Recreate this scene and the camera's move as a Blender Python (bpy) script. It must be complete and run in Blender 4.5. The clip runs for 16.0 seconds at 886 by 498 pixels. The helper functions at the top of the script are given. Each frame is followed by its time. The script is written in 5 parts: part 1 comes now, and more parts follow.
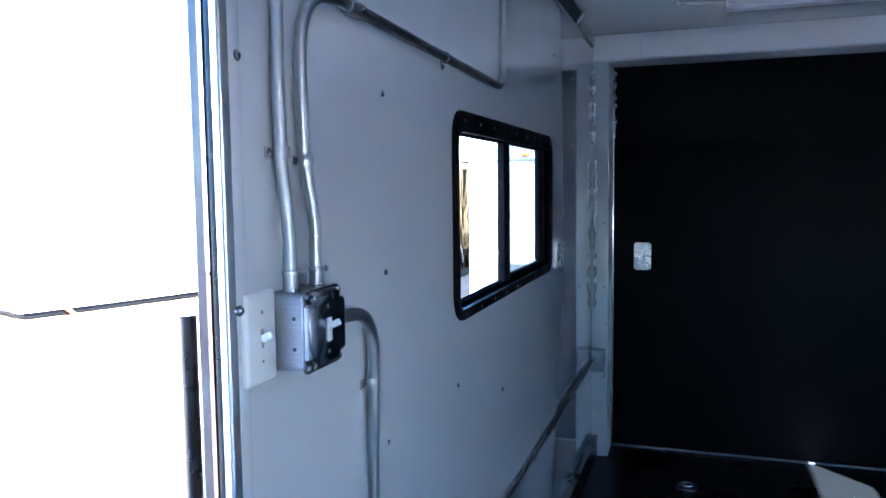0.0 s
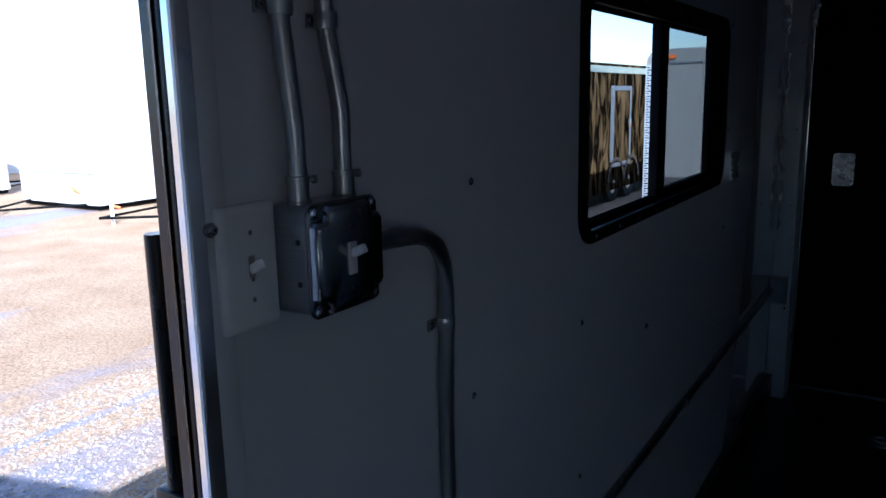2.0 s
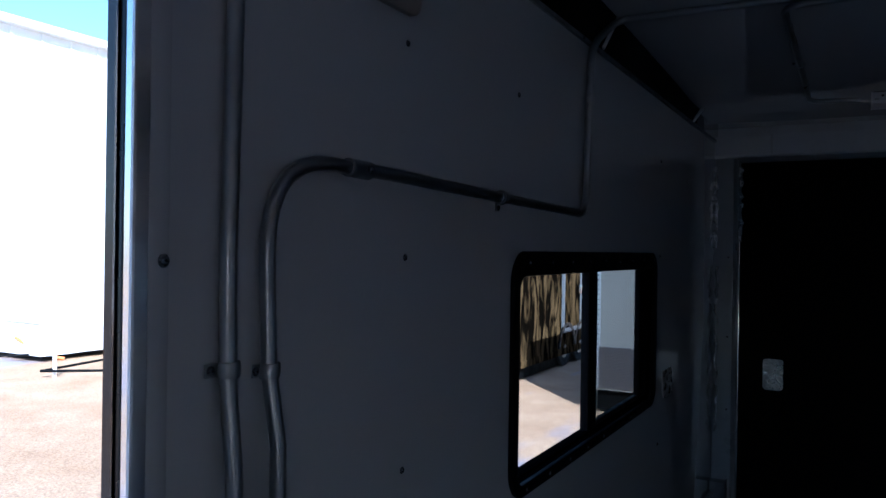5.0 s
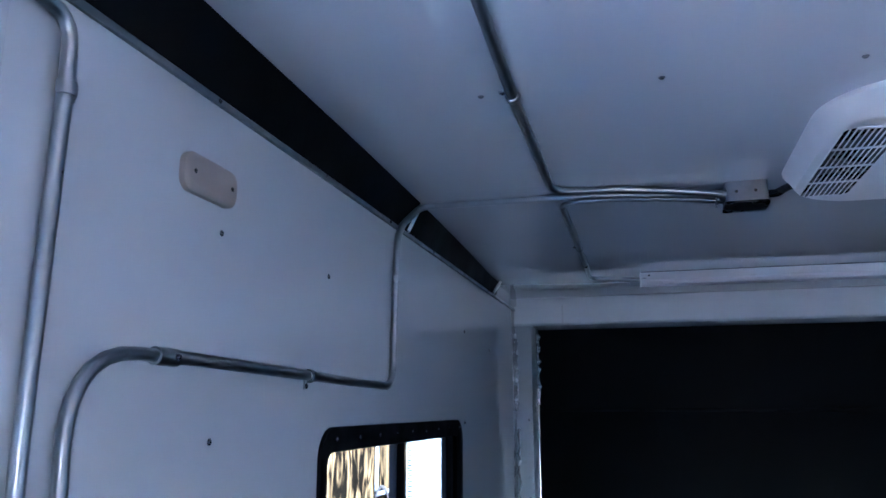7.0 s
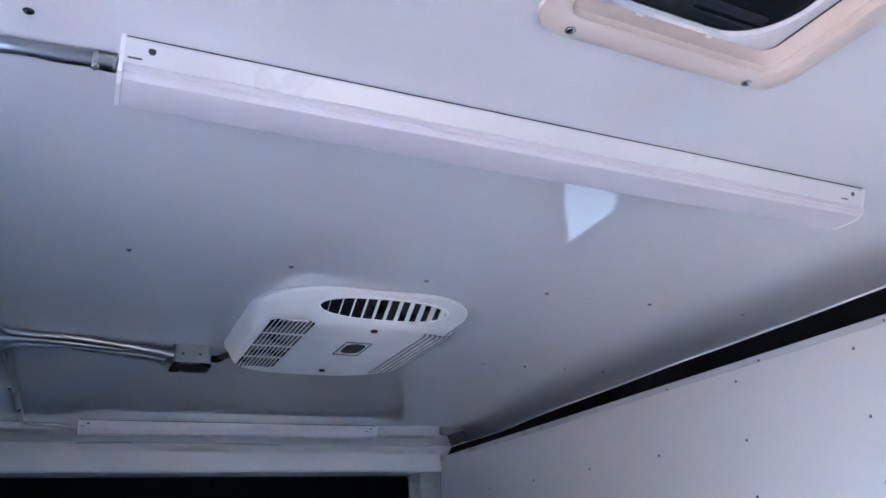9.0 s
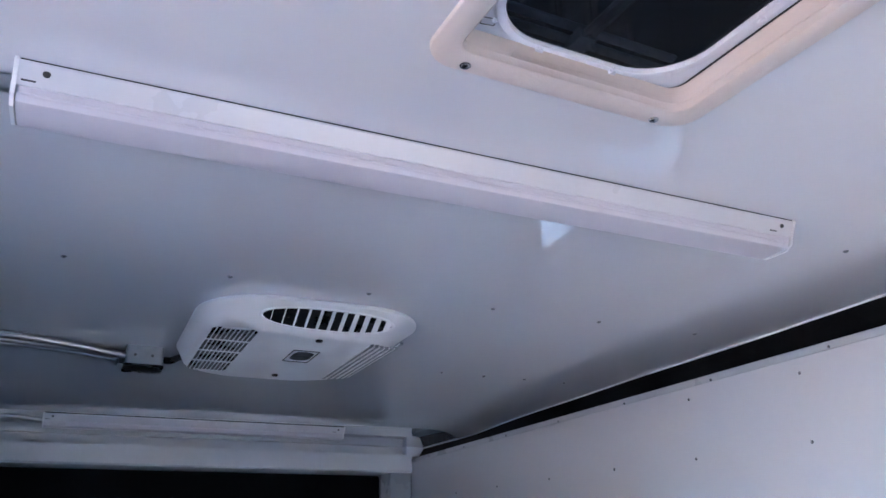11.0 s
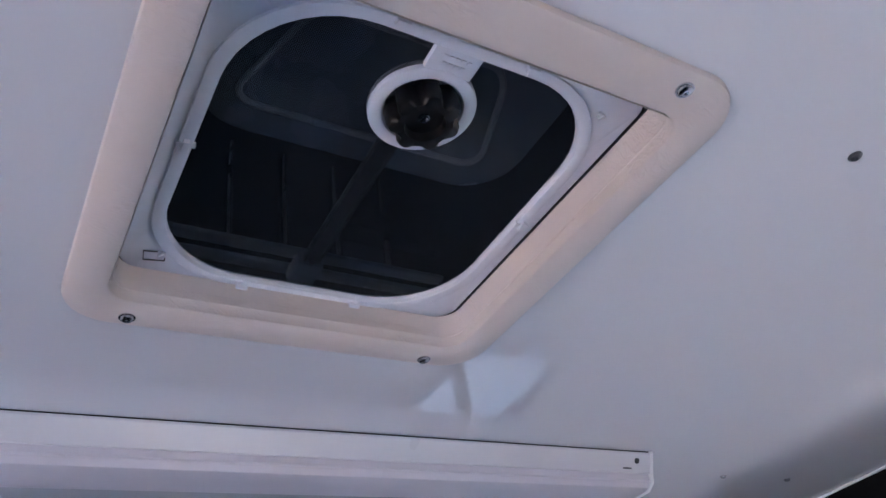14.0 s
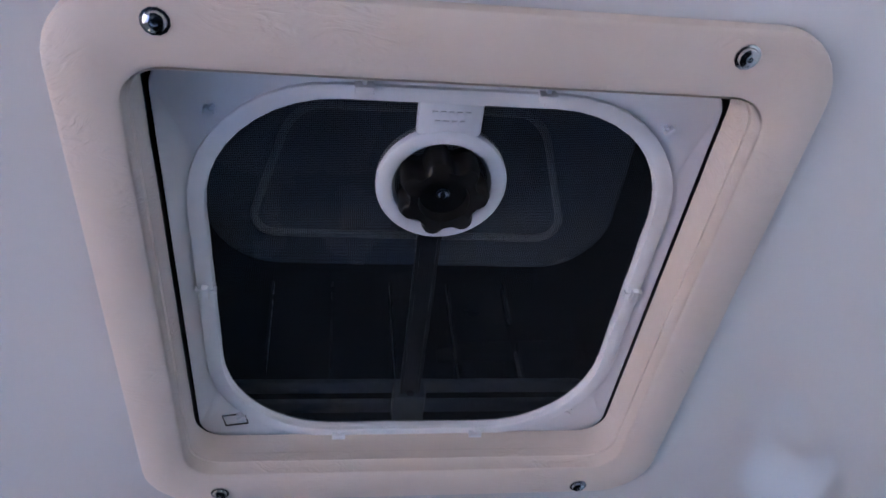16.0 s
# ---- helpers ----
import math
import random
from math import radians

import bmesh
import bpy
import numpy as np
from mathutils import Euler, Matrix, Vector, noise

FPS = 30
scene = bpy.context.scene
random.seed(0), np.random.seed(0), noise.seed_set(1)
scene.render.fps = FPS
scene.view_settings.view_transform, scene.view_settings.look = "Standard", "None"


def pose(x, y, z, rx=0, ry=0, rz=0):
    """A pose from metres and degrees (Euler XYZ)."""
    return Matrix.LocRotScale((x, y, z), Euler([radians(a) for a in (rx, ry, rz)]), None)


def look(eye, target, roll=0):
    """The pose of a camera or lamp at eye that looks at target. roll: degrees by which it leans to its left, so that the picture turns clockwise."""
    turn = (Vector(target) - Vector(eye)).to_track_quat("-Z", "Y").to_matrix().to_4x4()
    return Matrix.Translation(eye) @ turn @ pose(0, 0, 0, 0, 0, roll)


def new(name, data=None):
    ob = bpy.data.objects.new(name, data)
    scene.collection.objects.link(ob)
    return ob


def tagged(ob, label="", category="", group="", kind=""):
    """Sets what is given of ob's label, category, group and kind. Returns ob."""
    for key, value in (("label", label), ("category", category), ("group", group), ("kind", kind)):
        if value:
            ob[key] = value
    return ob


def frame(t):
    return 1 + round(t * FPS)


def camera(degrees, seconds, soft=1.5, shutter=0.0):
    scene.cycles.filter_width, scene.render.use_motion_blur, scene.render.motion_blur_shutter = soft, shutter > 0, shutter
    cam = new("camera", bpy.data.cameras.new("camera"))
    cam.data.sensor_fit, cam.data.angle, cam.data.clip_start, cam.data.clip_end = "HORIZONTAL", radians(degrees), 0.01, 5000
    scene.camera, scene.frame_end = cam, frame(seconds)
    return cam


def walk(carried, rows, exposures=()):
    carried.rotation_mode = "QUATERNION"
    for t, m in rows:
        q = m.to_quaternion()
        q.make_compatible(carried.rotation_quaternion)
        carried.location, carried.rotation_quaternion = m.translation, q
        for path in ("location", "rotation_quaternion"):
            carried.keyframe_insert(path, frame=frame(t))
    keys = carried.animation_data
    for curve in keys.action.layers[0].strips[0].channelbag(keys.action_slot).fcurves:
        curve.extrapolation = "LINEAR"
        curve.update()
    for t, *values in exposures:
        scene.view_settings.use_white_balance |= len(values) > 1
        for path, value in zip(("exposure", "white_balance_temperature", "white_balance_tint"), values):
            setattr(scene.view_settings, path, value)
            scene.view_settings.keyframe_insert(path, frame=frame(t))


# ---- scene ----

# ---- camera and walk ----
cam = camera(60.1, 16.0, soft=1.6, shutter=0.0)
PATH = [
    (0, (0.524, -0.779, 1.468), (-0.119, 1.108, 1.302), -0.7),
    (0.5, (0.452, -0.736, 1.468), (-0.309, 1.101, 1.251), -1.0),
    (1, (0.454, -0.585, 1.447), (-0.4, 1.202, 1.171), -0.8),
    (1.5, (0.498, -0.472, 1.431), (-0.463, 1.251, 1.104), -1.4),
    (2, (0.511, -0.444, 1.428), (-0.53, 1.219, 1.042), -1.2),
    (2.5, (0.497, -0.443, 1.423), (-0.596, 1.18, 1.01), -1.2),
    (3, (0.504, -0.438, 1.42), (-0.624, 1.161, 1.007), -1.2),
    (3.5, (0.516, -0.438, 1.426), (-0.594, 1.181, 1.044), -0.8),
    (4, (0.542, -0.447, 1.49), (-0.534, 1.211, 1.188), -0.7),
    (4.5, (0.565, -0.462, 1.605), (-0.459, 1.249, 1.451), -0.9),
    (4.7, (0.572, -0.478, 1.627), (-0.423, 1.255, 1.538), -0.2),
    (6.8, (0.613, -0.548, 1.661), (-0.041, 1.303, 2.039), -0.1),
    (7, (0.621, -0.565, 1.673), (0.113, 1.326, 2.08), -0.0),
    (7.5, (0.606, -0.592, 1.686), (0.611, 1.338, 2.21), -0.9),
    (8, (0.611, -0.662, 1.693), (1.085, 1.171, 2.337), -2.6),
    (8.5, (0.616, -0.737, 1.675), (1.367, 0.972, 2.394), -3.4),
    (8.7, (0.623, -0.759, 1.659), (1.408, 0.926, 2.396), -3.1),
    (10.8, (0.697, -0.812, 1.676), (1.493, 0.888, 2.367), -1.2),
    (11, (0.749, -0.85, 1.698), (1.536, 0.842, 2.419), -0.8),
    (11.5, (0.825, -0.9, 1.745), (1.679, 0.723, 2.543), -1.3),
    (12, (0.841, -0.916, 1.764), (1.809, 0.592, 2.652), -3.8),
    (12.5, (0.864, -0.906, 1.774), (1.906, 0.495, 2.749), -6.7),
    (13, (0.915, -0.875, 1.795), (1.969, 0.486, 2.814), -8.5),
    (13.5, (0.977, -0.819, 1.824), (1.97, 0.542, 2.903), -9.2),
    (14, (1.032, -0.755, 1.854), (1.934, 0.588, 3.031), -10.6),
    (14.5, (1.056, -0.705, 1.867), (1.919, 0.581, 3.132), -15.7),
    (15, (1.138, -0.72, 1.889), (1.706, 0.599, 3.281), -12.2),
    (15.5, (1.179, -0.714, 1.891), (1.534, 0.564, 3.388), -10.5),
    (16, (1.196, -0.704, 1.887), (1.448, 0.585, 3.396), -8.5),
]
EXPOSURES = [(0.0, 4.85, 4550, 5), (0.3, 3.9, 4650, 6), (0.5, 2.7, 4800, 7), (0.8, 1.9, 4830, 8), (1.0, 1.47, 4860, 8), (1.3, 1.2, 4840, 8), (2.5, 1.38, 4780, 8), (3.5, 1.38, 4760, 8), (4.5, 1.35, 4740, 7), (4.8, 1.35, 4740, 7), (5.4, 1.9, 4780, 8), (6.4, 4.2, 4400, 7),
             (6.8, 4.65, 4400, 7), (7.1, 4.8, 4430, 7), (7.5, 5.3, 4720, 7), (8.0, 5.2, 4840, 7), (8.5, 4.96, 4900, 7), (11.0, 4.6, 4960, 8), (11.5, 4.4, 4960, 8), (12.0, 4.17, 4960, 8), (12.5, 4.11, 4960, 8), (14.5, 4.0, 4950, 9), (16.0, 3.98, 4940, 9)]
walk(cam, [(t, look(eye, target, roll)) for t, eye, target, roll in PATH], EXPOSURES)

# ---- world and sun ----
SUN_WAY = Vector((-0.948, 1.0, -1.0)).normalized()
world = bpy.data.worlds.new("sky")
scene.world = world
world.use_nodes = True
wn = world.node_tree
sky = wn.nodes.new("ShaderNodeTexSky")
sky.sky_type = "NISHITA"
sky.sun_disc = False
sky.sun_elevation = radians(36)
sky.sun_rotation = radians(136.5)
sky.air_density, sky.dust_density, sky.ozone_density = 1.0, 0.6, 1.2
wn.links.new(sky.outputs[0], wn.nodes["Background"].inputs[0])
wn.nodes["Background"].inputs[1].default_value = 0.11
sun_data = bpy.data.lights.new("sun", "SUN")
sun_data.energy, sun_data.angle, sun_data.color = 4.6, radians(0.5), (1.0, 0.94, 0.86)
sun = new("sun", sun_data)
sun.matrix_world = look((12, -14, 12), Vector((12, -14, 12)) + SUN_WAY)

# fill lamp added in an assumed, unseen opening of the end wall behind the camera
fill_data = bpy.data.lights.new("unseen_end_fill", "AREA")
fill_data.shape, fill_data.size, fill_data.size_y = "RECTANGLE", 0.70, 0.50
fill_data.energy, fill_data.color = 0.09, (1.0, 0.96, 0.92)
fill_light = new("unseen_end_fill", fill_data)
fill_light.matrix_world = look((1.65, -2.07, 1.35), (1.65, 0.0, 1.35))


# ---- materials ----
def material(name, color, rough=0.5, metal=0.0, vary=0.08, scale=6.0, fine=60.0, bump=0.05, bump_scale=None, coat=0.0, spec=0.5, second=None, depth=0.002, coat_rough=0.08):
    """Principled surface with colour varied at two scales, uneven gloss and fine relief, in metres."""
    m = bpy.data.materials.new(name)
    m.use_nodes = True
    n, l = m.node_tree.nodes, m.node_tree.links
    p = n["Principled BSDF"]
    co = n.new("ShaderNodeTexCoord")
    big, small = n.new("ShaderNodeTexNoise"), n.new("ShaderNodeTexNoise")
    big.inputs["Scale"].default_value, big.inputs["Detail"].default_value = scale, 5
    small.inputs["Scale"].default_value, small.inputs["Detail"].default_value = fine, 4
    geo = n.new("ShaderNodeNewGeometry")
    l.new(geo.outputs["Position"], big.inputs["Vector"])
    l.new(geo.outputs["Position"], small.inputs["Vector"])
    add = n.new("ShaderNodeMath")
    add.operation = "MULTIPLY_ADD"
    l.new(small.outputs["Fac"], add.inputs[0])
    add.inputs[1].default_value = 0.4
    l.new(big.outputs["Fac"], add.inputs[2])
    ramp = n.new("ShaderNodeMapRange")
    l.new(add.outputs[0], ramp.inputs[0])
    ramp.inputs[1].default_value, ramp.inputs[2].default_value = 0.4, 1.0
    mix = n.new("ShaderNodeMix")
    mix.data_type = "RGBA"
    dark = second or tuple(c * (1 - 2 * vary) for c in color)
    mix.inputs[6].default_value = (*color, 1)
    mix.inputs[7].default_value = (*dark, 1)
    l.new(ramp.outputs[0], mix.inputs[0])
    l.new(mix.outputs[2], p.inputs["Base Color"])
    rr = n.new("ShaderNodeMapRange")
    l.new(big.outputs["Fac"], rr.inputs[0])
    rr.inputs[1].default_value, rr.inputs[2].default_value = 0.3, 0.7
    rr.inputs[3].default_value, rr.inputs[4].default_value = max(0.02, rough * 0.8), min(1, rough * 1.25)
    l.new(rr.outputs[0], p.inputs["Roughness"])
    p.inputs["Metallic"].default_value = metal
    p.inputs["Specular IOR Level"].default_value = spec
    p.inputs["Coat Weight"].default_value = coat
    p.inputs["Coat Roughness"].default_value = coat_rough
    if bump:
        b = n.new("ShaderNodeBump")
        b.inputs["Strength"].default_value, b.inputs["Distance"].default_value = bump, depth
        src = small
        if bump_scale:
            src = n.new("ShaderNodeTexNoise")
            src.inputs["Scale"].default_value, src.inputs["Detail"].default_value = bump_scale, 2
            l.new(geo.outputs["Position"], src.inputs["Vector"])
        l.new(src.outputs["Fac"], b.inputs["Height"])
        l.new(b.outputs[0], p.inputs["Normal"])
    return m


WALL = material("white_wall_panel", (0.56, 0.57, 0.595), 0.12, vary=0.012, scale=2.5, fine=40, bump=0.08, bump_scale=3.0, depth=0.004, coat=1.0, coat_rough=0.035)
CEIL = material("white_ceiling_panel", (0.60, 0.61, 0.64), 0.014, vary=0.01, scale=2, fine=30, bump=0.07, bump_scale=2.2, depth=0.004, spec=0.5, coat=0.9, coat_rough=0.008)
TRIMW = material("white_painted_trim", (0.72, 0.73, 0.75), 0.35, vary=0.04, scale=5, bump=0.1)
BLACK = material("black_panel", (0.006, 0.0062, 0.0066), 0.5, vary=0.2, scale=4, fine=90, bump=0.15, spec=0.05)
MATTEBLACK = material("matte_black_liner", (0.0025, 0.0025, 0.0028), 1.0, vary=0.2, scale=4, fine=90, bump=0, spec=0.0)
RUBBER = material("black_rubber_floor", (0.008, 0.008, 0.008), 0.3, vary=0.2, scale=3, fine=120, bump=0.3, spec=0.2)
GLOSSBLACK = material("black_satin_frame", (0.007, 0.007, 0.008), 0.65, vary=0.1, scale=9, bump=0.05, spec=0.04)
MIRRORBLACK = material("polished_dark_reveal", (0.125, 0.10, 0.085), 0.05, metal=1.0, vary=0.1, scale=3, fine=30, bump=0.12, bump_scale=5, depth=0.003)
SKIN = material("black_outer_skin", (0.02, 0.02, 0.022), 0.2, vary=0.1, scale=2, bump=0.2, bump_scale=2)
ALU = material("polished_aluminium", (0.62, 0.62, 0.63), 0.16, metal=1.0, vary=0.06, scale=6, fine=50, bump=0.12, bump_scale=7, depth=0.003)
STEEL = material("galvanised_conduit", (0.36, 0.375, 0.39), 0.34, metal=1.0, vary=0.06, scale=14, fine=150, bump=0)
BOXSTEEL = material("galvanised_box_steel", (0.36, 0.375, 0.40), 0.36, metal=1.0, vary=0.1, scale=30, fine=220, bump=0.12)
GREYBOX = material("dull_grey_box_steel", (0.20, 0.215, 0.235), 0.42, metal=0.35, vary=0.12, scale=30, fine=200, bump=0.1)
SILVER = material("silver_grey_trailer_skin", (0.245, 0.242, 0.228), 0.4, vary=0.06, scale=1.2, fine=9, bump=0.1, bump_scale=1.5)
COVERSTEEL = material("bright_pressed_steel", (0.30, 0.315, 0.335), 0.22, metal=1.0, vary=0.08, scale=25, fine=160, bump=0.06)
SCREW = material("zinc_screw", (0.30, 0.30, 0.32), 0.25, metal=1.0, vary=0.1, scale=60, bump=0)
DARKZINC = material("dull_zinc_screw", (0.16, 0.165, 0.18), 0.3, metal=1.0, vary=0.2, scale=60, bump=0)
DARKSCREW = material("dark_screw_recess", (0.03, 0.03, 0.03), 0.5, vary=0.1, scale=60, bump=0)
GREYPOST = material("grey_painted_post", (0.40, 0.425, 0.45), 0.3, vary=0.05, scale=5, bump=0.1)
EDGEBRIGHT = material("bright_metal_edge", (0.90, 0.91, 0.93), 0.14, metal=0.9, vary=0.03, scale=5, bump=0.05)
PLASTIC = material("white_plastic", (0.66, 0.66, 0.665), 0.38, vary=0.03, scale=8, fine=180, bump=0.08)
ACWHITE = material("white_moulded_plastic", (0.65, 0.65, 0.655), 0.42, vary=0.03, scale=7, fine=260, bump=0.15)
ENAMEL = material("white_enamelled_steel", (0.55, 0.555, 0.58), 0.3, vary=0.03, scale=5, fine=150, bump=0.05)
IVORY = material("ivory_plate_plastic", (0.64, 0.64, 0.645), 0.4, vary=0.04, scale=10, fine=180, bump=0.08)
BEIGE = material("beige_plate_plastic", (0.37, 0.315, 0.28), 0.45, vary=0.06, scale=12, fine=160, bump=0.1)
LENS = material("milky_lens_plastic", (0.54, 0.525, 0.57), 0.35, vary=0.02, scale=5, fine=120, bump=0.04)
BLACKPLASTIC = material("black_plastic", (0.005, 0.005, 0.005), 0.28, vary=0.15, scale=20, fine=160, bump=0.1, spec=0.35)
SMOKE = material("smoke_grey_lid", (0.135, 0.165, 0.200), 0.28, vary=0.1, scale=8, fine=120, bump=0.05)
# paler than the lid: the highlight along its emboss, put into the colour
LIDGLINT = material("lid_edge_highlight_grey", (0.30, 0.34, 0.38), 0.35, vary=0.1, scale=20, fine=120, bump=0.1)
KNOBBLACK = material("satin_black_knob", (0.006, 0.006, 0.006), 0.36, vary=0.15, scale=20, fine=160, bump=0.05, spec=0.3)
COVERBLACK = material("black_vent_cover", (0.012, 0.013, 0.015), 0.22, vary=0.2, scale=10, fine=90, bump=0.1, spec=0.5)
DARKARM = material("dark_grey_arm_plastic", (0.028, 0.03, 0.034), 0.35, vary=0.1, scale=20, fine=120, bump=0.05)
VENTFRAME = material("pale_blue_grey_plastic", (0.66, 0.68, 0.74), 0.4, vary=0.04, scale=9, fine=150, bump=0.08)
FILM = material("crinkled_silver_film", (0.75, 0.76, 0.78), 0.25, metal=0.7, vary=0.2, scale=30, fine=90, bump=1.0, bump_scale=70, depth=0.006)
PLATE = material("diamond_plate_metal", (0.70, 0.70, 0.72), 0.28, metal=0.9, vary=0.25, scale=40, fine=140, bump=1.0, bump_scale=90, depth=0.005)
TRAILERWHITE = material("white_trailer_skin", (0.80, 0.80, 0.79), 0.35, vary=0.04, scale=1.2, fine=9, bump=0.1, bump_scale=1.5)
WAVYWHITE = material("white_wavy_trailer_skin", (0.80, 0.80, 0.79), 0.12, vary=0.04, scale=1.2, fine=9, bump=1.0, bump_scale=3.5, depth=0.03, coat=1.0)
TYRE = material("tyre_rubber", (0.02, 0.02, 0.02), 0.8, vary=0.2, scale=10, bump=0.2)
AMBER = material("amber_lens", (0.75, 0.16, 0.03), 0.25, vary=0.1, scale=20, bump=0)
ORANGE = material("orange_strap", (0.8, 0.22, 0.06), 0.7, vary=0.1, scale=20, bump=0.1)
CLAD = material("white_metal_cladding", (0.82, 0.82, 0.80), 0.45, vary=0.04, scale=0.6, fine=5, bump=0.05)


def painted_reflection_skin():
    """Black sheet without gloss; upright brown streaks in its colour stand for reflections."""
    m = material("black_skin_painted_reflections", (0.02, 0.014, 0.008), 0.5, vary=0.2, scale=2, bump=0, spec=0.0)
    n, l = m.node_tree.nodes, m.node_tree.links
    geo, mp, tex, ramp = n.new("ShaderNodeNewGeometry"), n.new("ShaderNodeMapping"), n.new("ShaderNodeTexNoise"), n.new("ShaderNodeValToRGB")
    mp.inputs["Scale"].default_value = (2.6, 2.6, 0.7)
    l.new(geo.outputs["Position"], mp.inputs["Vector"])
    l.new(mp.outputs[0], tex.inputs["Vector"])
    tex.inputs["Scale"].default_value, tex.inputs["Detail"].default_value, tex.inputs["Distortion"].default_value = 1.6, 6, 1.4
    l.new(tex.outputs["Fac"], ramp.inputs[0])
    # dark to brown: reflected surroundings painted into the base colour
    e = ramp.color_ramp.elements
    e[0].position, e[0].color = 0.44, (0.004, 0.003, 0.002, 1)
    e[1].position, e[1].color = 0.62, (0.115, 0.074, 0.034, 1)
    l.new(ramp.outputs[0], n["Principled BSDF"].inputs["Base Color"])
    dent, b = n.new("ShaderNodeTexNoise"), n.new("ShaderNodeBump")
    dent.inputs["Scale"].default_value, dent.inputs["Detail"].default_value = 1.3, 3
    l.new(mp.outputs[0], dent.inputs["Vector"])
    b.inputs["Strength"].default_value, b.inputs["Distance"].default_value = 0.8, 0.06
    l.new(dent.outputs["Fac"], b.inputs["Height"])
    l.new(b.outputs[0], n["Principled BSDF"].inputs["Normal"])
    return m


def garnish_material():
    """Cream plastic with a leather-like wavy grain."""
    m = material("cream_grained_plastic", (0.585, 0.525, 0.485), 0.40, vary=0.03, scale=9, fine=200, bump=0)
    n, l = m.node_tree.nodes, m.node_tree.links
    geo = n.new("ShaderNodeNewGeometry")
    warp = n.new("ShaderNodeTexNoise")
    warp.inputs["Scale"].default_value = 9
    wave = n.new("ShaderNodeTexNoise")
    wave.inputs["Scale"].default_value, wave.inputs["Detail"].default_value = 95, 2
    wave.inputs["Distortion"].default_value = 2.2
    flat = n.new("ShaderNodeMapping")
    flat.inputs["Scale"].default_value = (0.45, 1.8, 1)
    flat.inputs["Rotation"].default_value = (0, 0, radians(20))
    add = n.new("ShaderNodeVectorMath")
    add.operation = "MULTIPLY_ADD"
    l.new(geo.outputs["Position"], warp.inputs["Vector"])
    l.new(warp.outputs["Color"], add.inputs[0])
    add.inputs[1].default_value = (0.07, 0.07, 0.07)
    l.new(geo.outputs["Position"], add.inputs[2])
    l.new(add.outputs[0], flat.inputs["Vector"])
    l.new(flat.outputs[0], wave.inputs["Vector"])
    mask = n.new("ShaderNodeMath")
    mask.operation = "MULTIPLY"
    l.new(wave.outputs["Fac"], mask.inputs[0])
    patch, lim = n.new("ShaderNodeTexNoise"), n.new("ShaderNodeMapRange")
    patch.inputs["Scale"].default_value = 16
    l.new(geo.outputs["Position"], patch.inputs["Vector"])
    l.new(patch.outputs["Fac"], lim.inputs[0])
    lim.inputs[1].default_value, lim.inputs[2].default_value = 0.46, 0.66
    l.new(lim.outputs[0], mask.inputs[1])
    b = n.new("ShaderNodeBump")
    b.inputs["Strength"].default_value, b.inputs["Distance"].default_value = 0.8, 0.0014
    l.new(mask.outputs[0], b.inputs["Height"])
    l.new(b.outputs[0], n["Principled BSDF"].inputs["Normal"])
    return m


def glass_material(name, tint, gloss=0.03):
    m = bpy.data.materials.new(name)
    m.use_nodes = True
    n, l = m.node_tree.nodes, m.node_tree.links
    n.remove(n["Principled BSDF"])
    tr, gl, fr, mx = (n.new("ShaderNode" + k) for k in ("BsdfTransparent", "BsdfGlossy", "LayerWeight", "MixShader"))
    pw, ad = n.new("ShaderNodeMath"), n.new("ShaderNodeMath")
    pw.operation, ad.operation = "POWER", "MULTIPLY_ADD"
    tr.inputs["Color"].default_value = (*tint, 1)
    gl.inputs["Roughness"].default_value = gloss
    fr.inputs["Blend"].default_value = 0.5
    l.new(fr.outputs["Facing"], pw.inputs[0])
    pw.inputs[1].default_value = 5.0
    l.new(pw.outputs[0], ad.inputs[0])
    ad.inputs[1].default_value, ad.inputs[2].default_value = 0.9, 0.04
    l.new(ad.outputs[0], mx.inputs[0])
    l.new(tr.outputs[0], mx.inputs[1])
    l.new(gl.outputs[0], mx.inputs[2])
    l.new(mx.outputs[0], n["Material Output"].inputs["Surface"])
    return m


def screen_material():
    """Insect screen: a fine dark grid with gaps."""
    m = bpy.data.materials.new("insect_screen")
    m.use_nodes = True
    n, l = m.node_tree.nodes, m.node_tree.links
    p = n["Principled BSDF"]
    p.inputs["Base Color"].default_value = (0.017, 0.020, 0.025, 1)
    p.inputs["Specular IOR Level"].default_value = 0.04
    p.inputs["Roughness"].default_value = 0.5
    geo, sep = n.new("ShaderNodeNewGeometry"), n.new("ShaderNodeSeparateXYZ")
    l.new(geo.outputs["Position"], sep.inputs[0])
    lines = []
    for axis in (0, 1):
        w = n.new("ShaderNodeMath")
        w.operation = "PINGPONG"
        l.new(sep.outputs[axis], w.inputs[0])
        w.inputs[1].default_value = 0.00062
        c = n.new("ShaderNodeMath")
        c.operation = "LESS_THAN"
        l.new(w.outputs[0], c.inputs[0])
        c.inputs[1].default_value = 0.00012
        lines.append(c)
    either = n.new("ShaderNodeMath")
    either.operation = "MAXIMUM"
    l.new(lines[0].outputs[0], either.inputs[0])
    l.new(lines[1].outputs[0], either.inputs[1])
    tr, mx = n.new("ShaderNodeBsdfTransparent"), n.new("ShaderNodeMixShader")
    l.new(either.outputs[0], mx.inputs[0])
    l.new(tr.outputs[0], mx.inputs[1])
    l.new(p.outputs[0], mx.inputs[2])
    l.new(mx.outputs[0], n["Material Output"].inputs["Surface"])
    return m


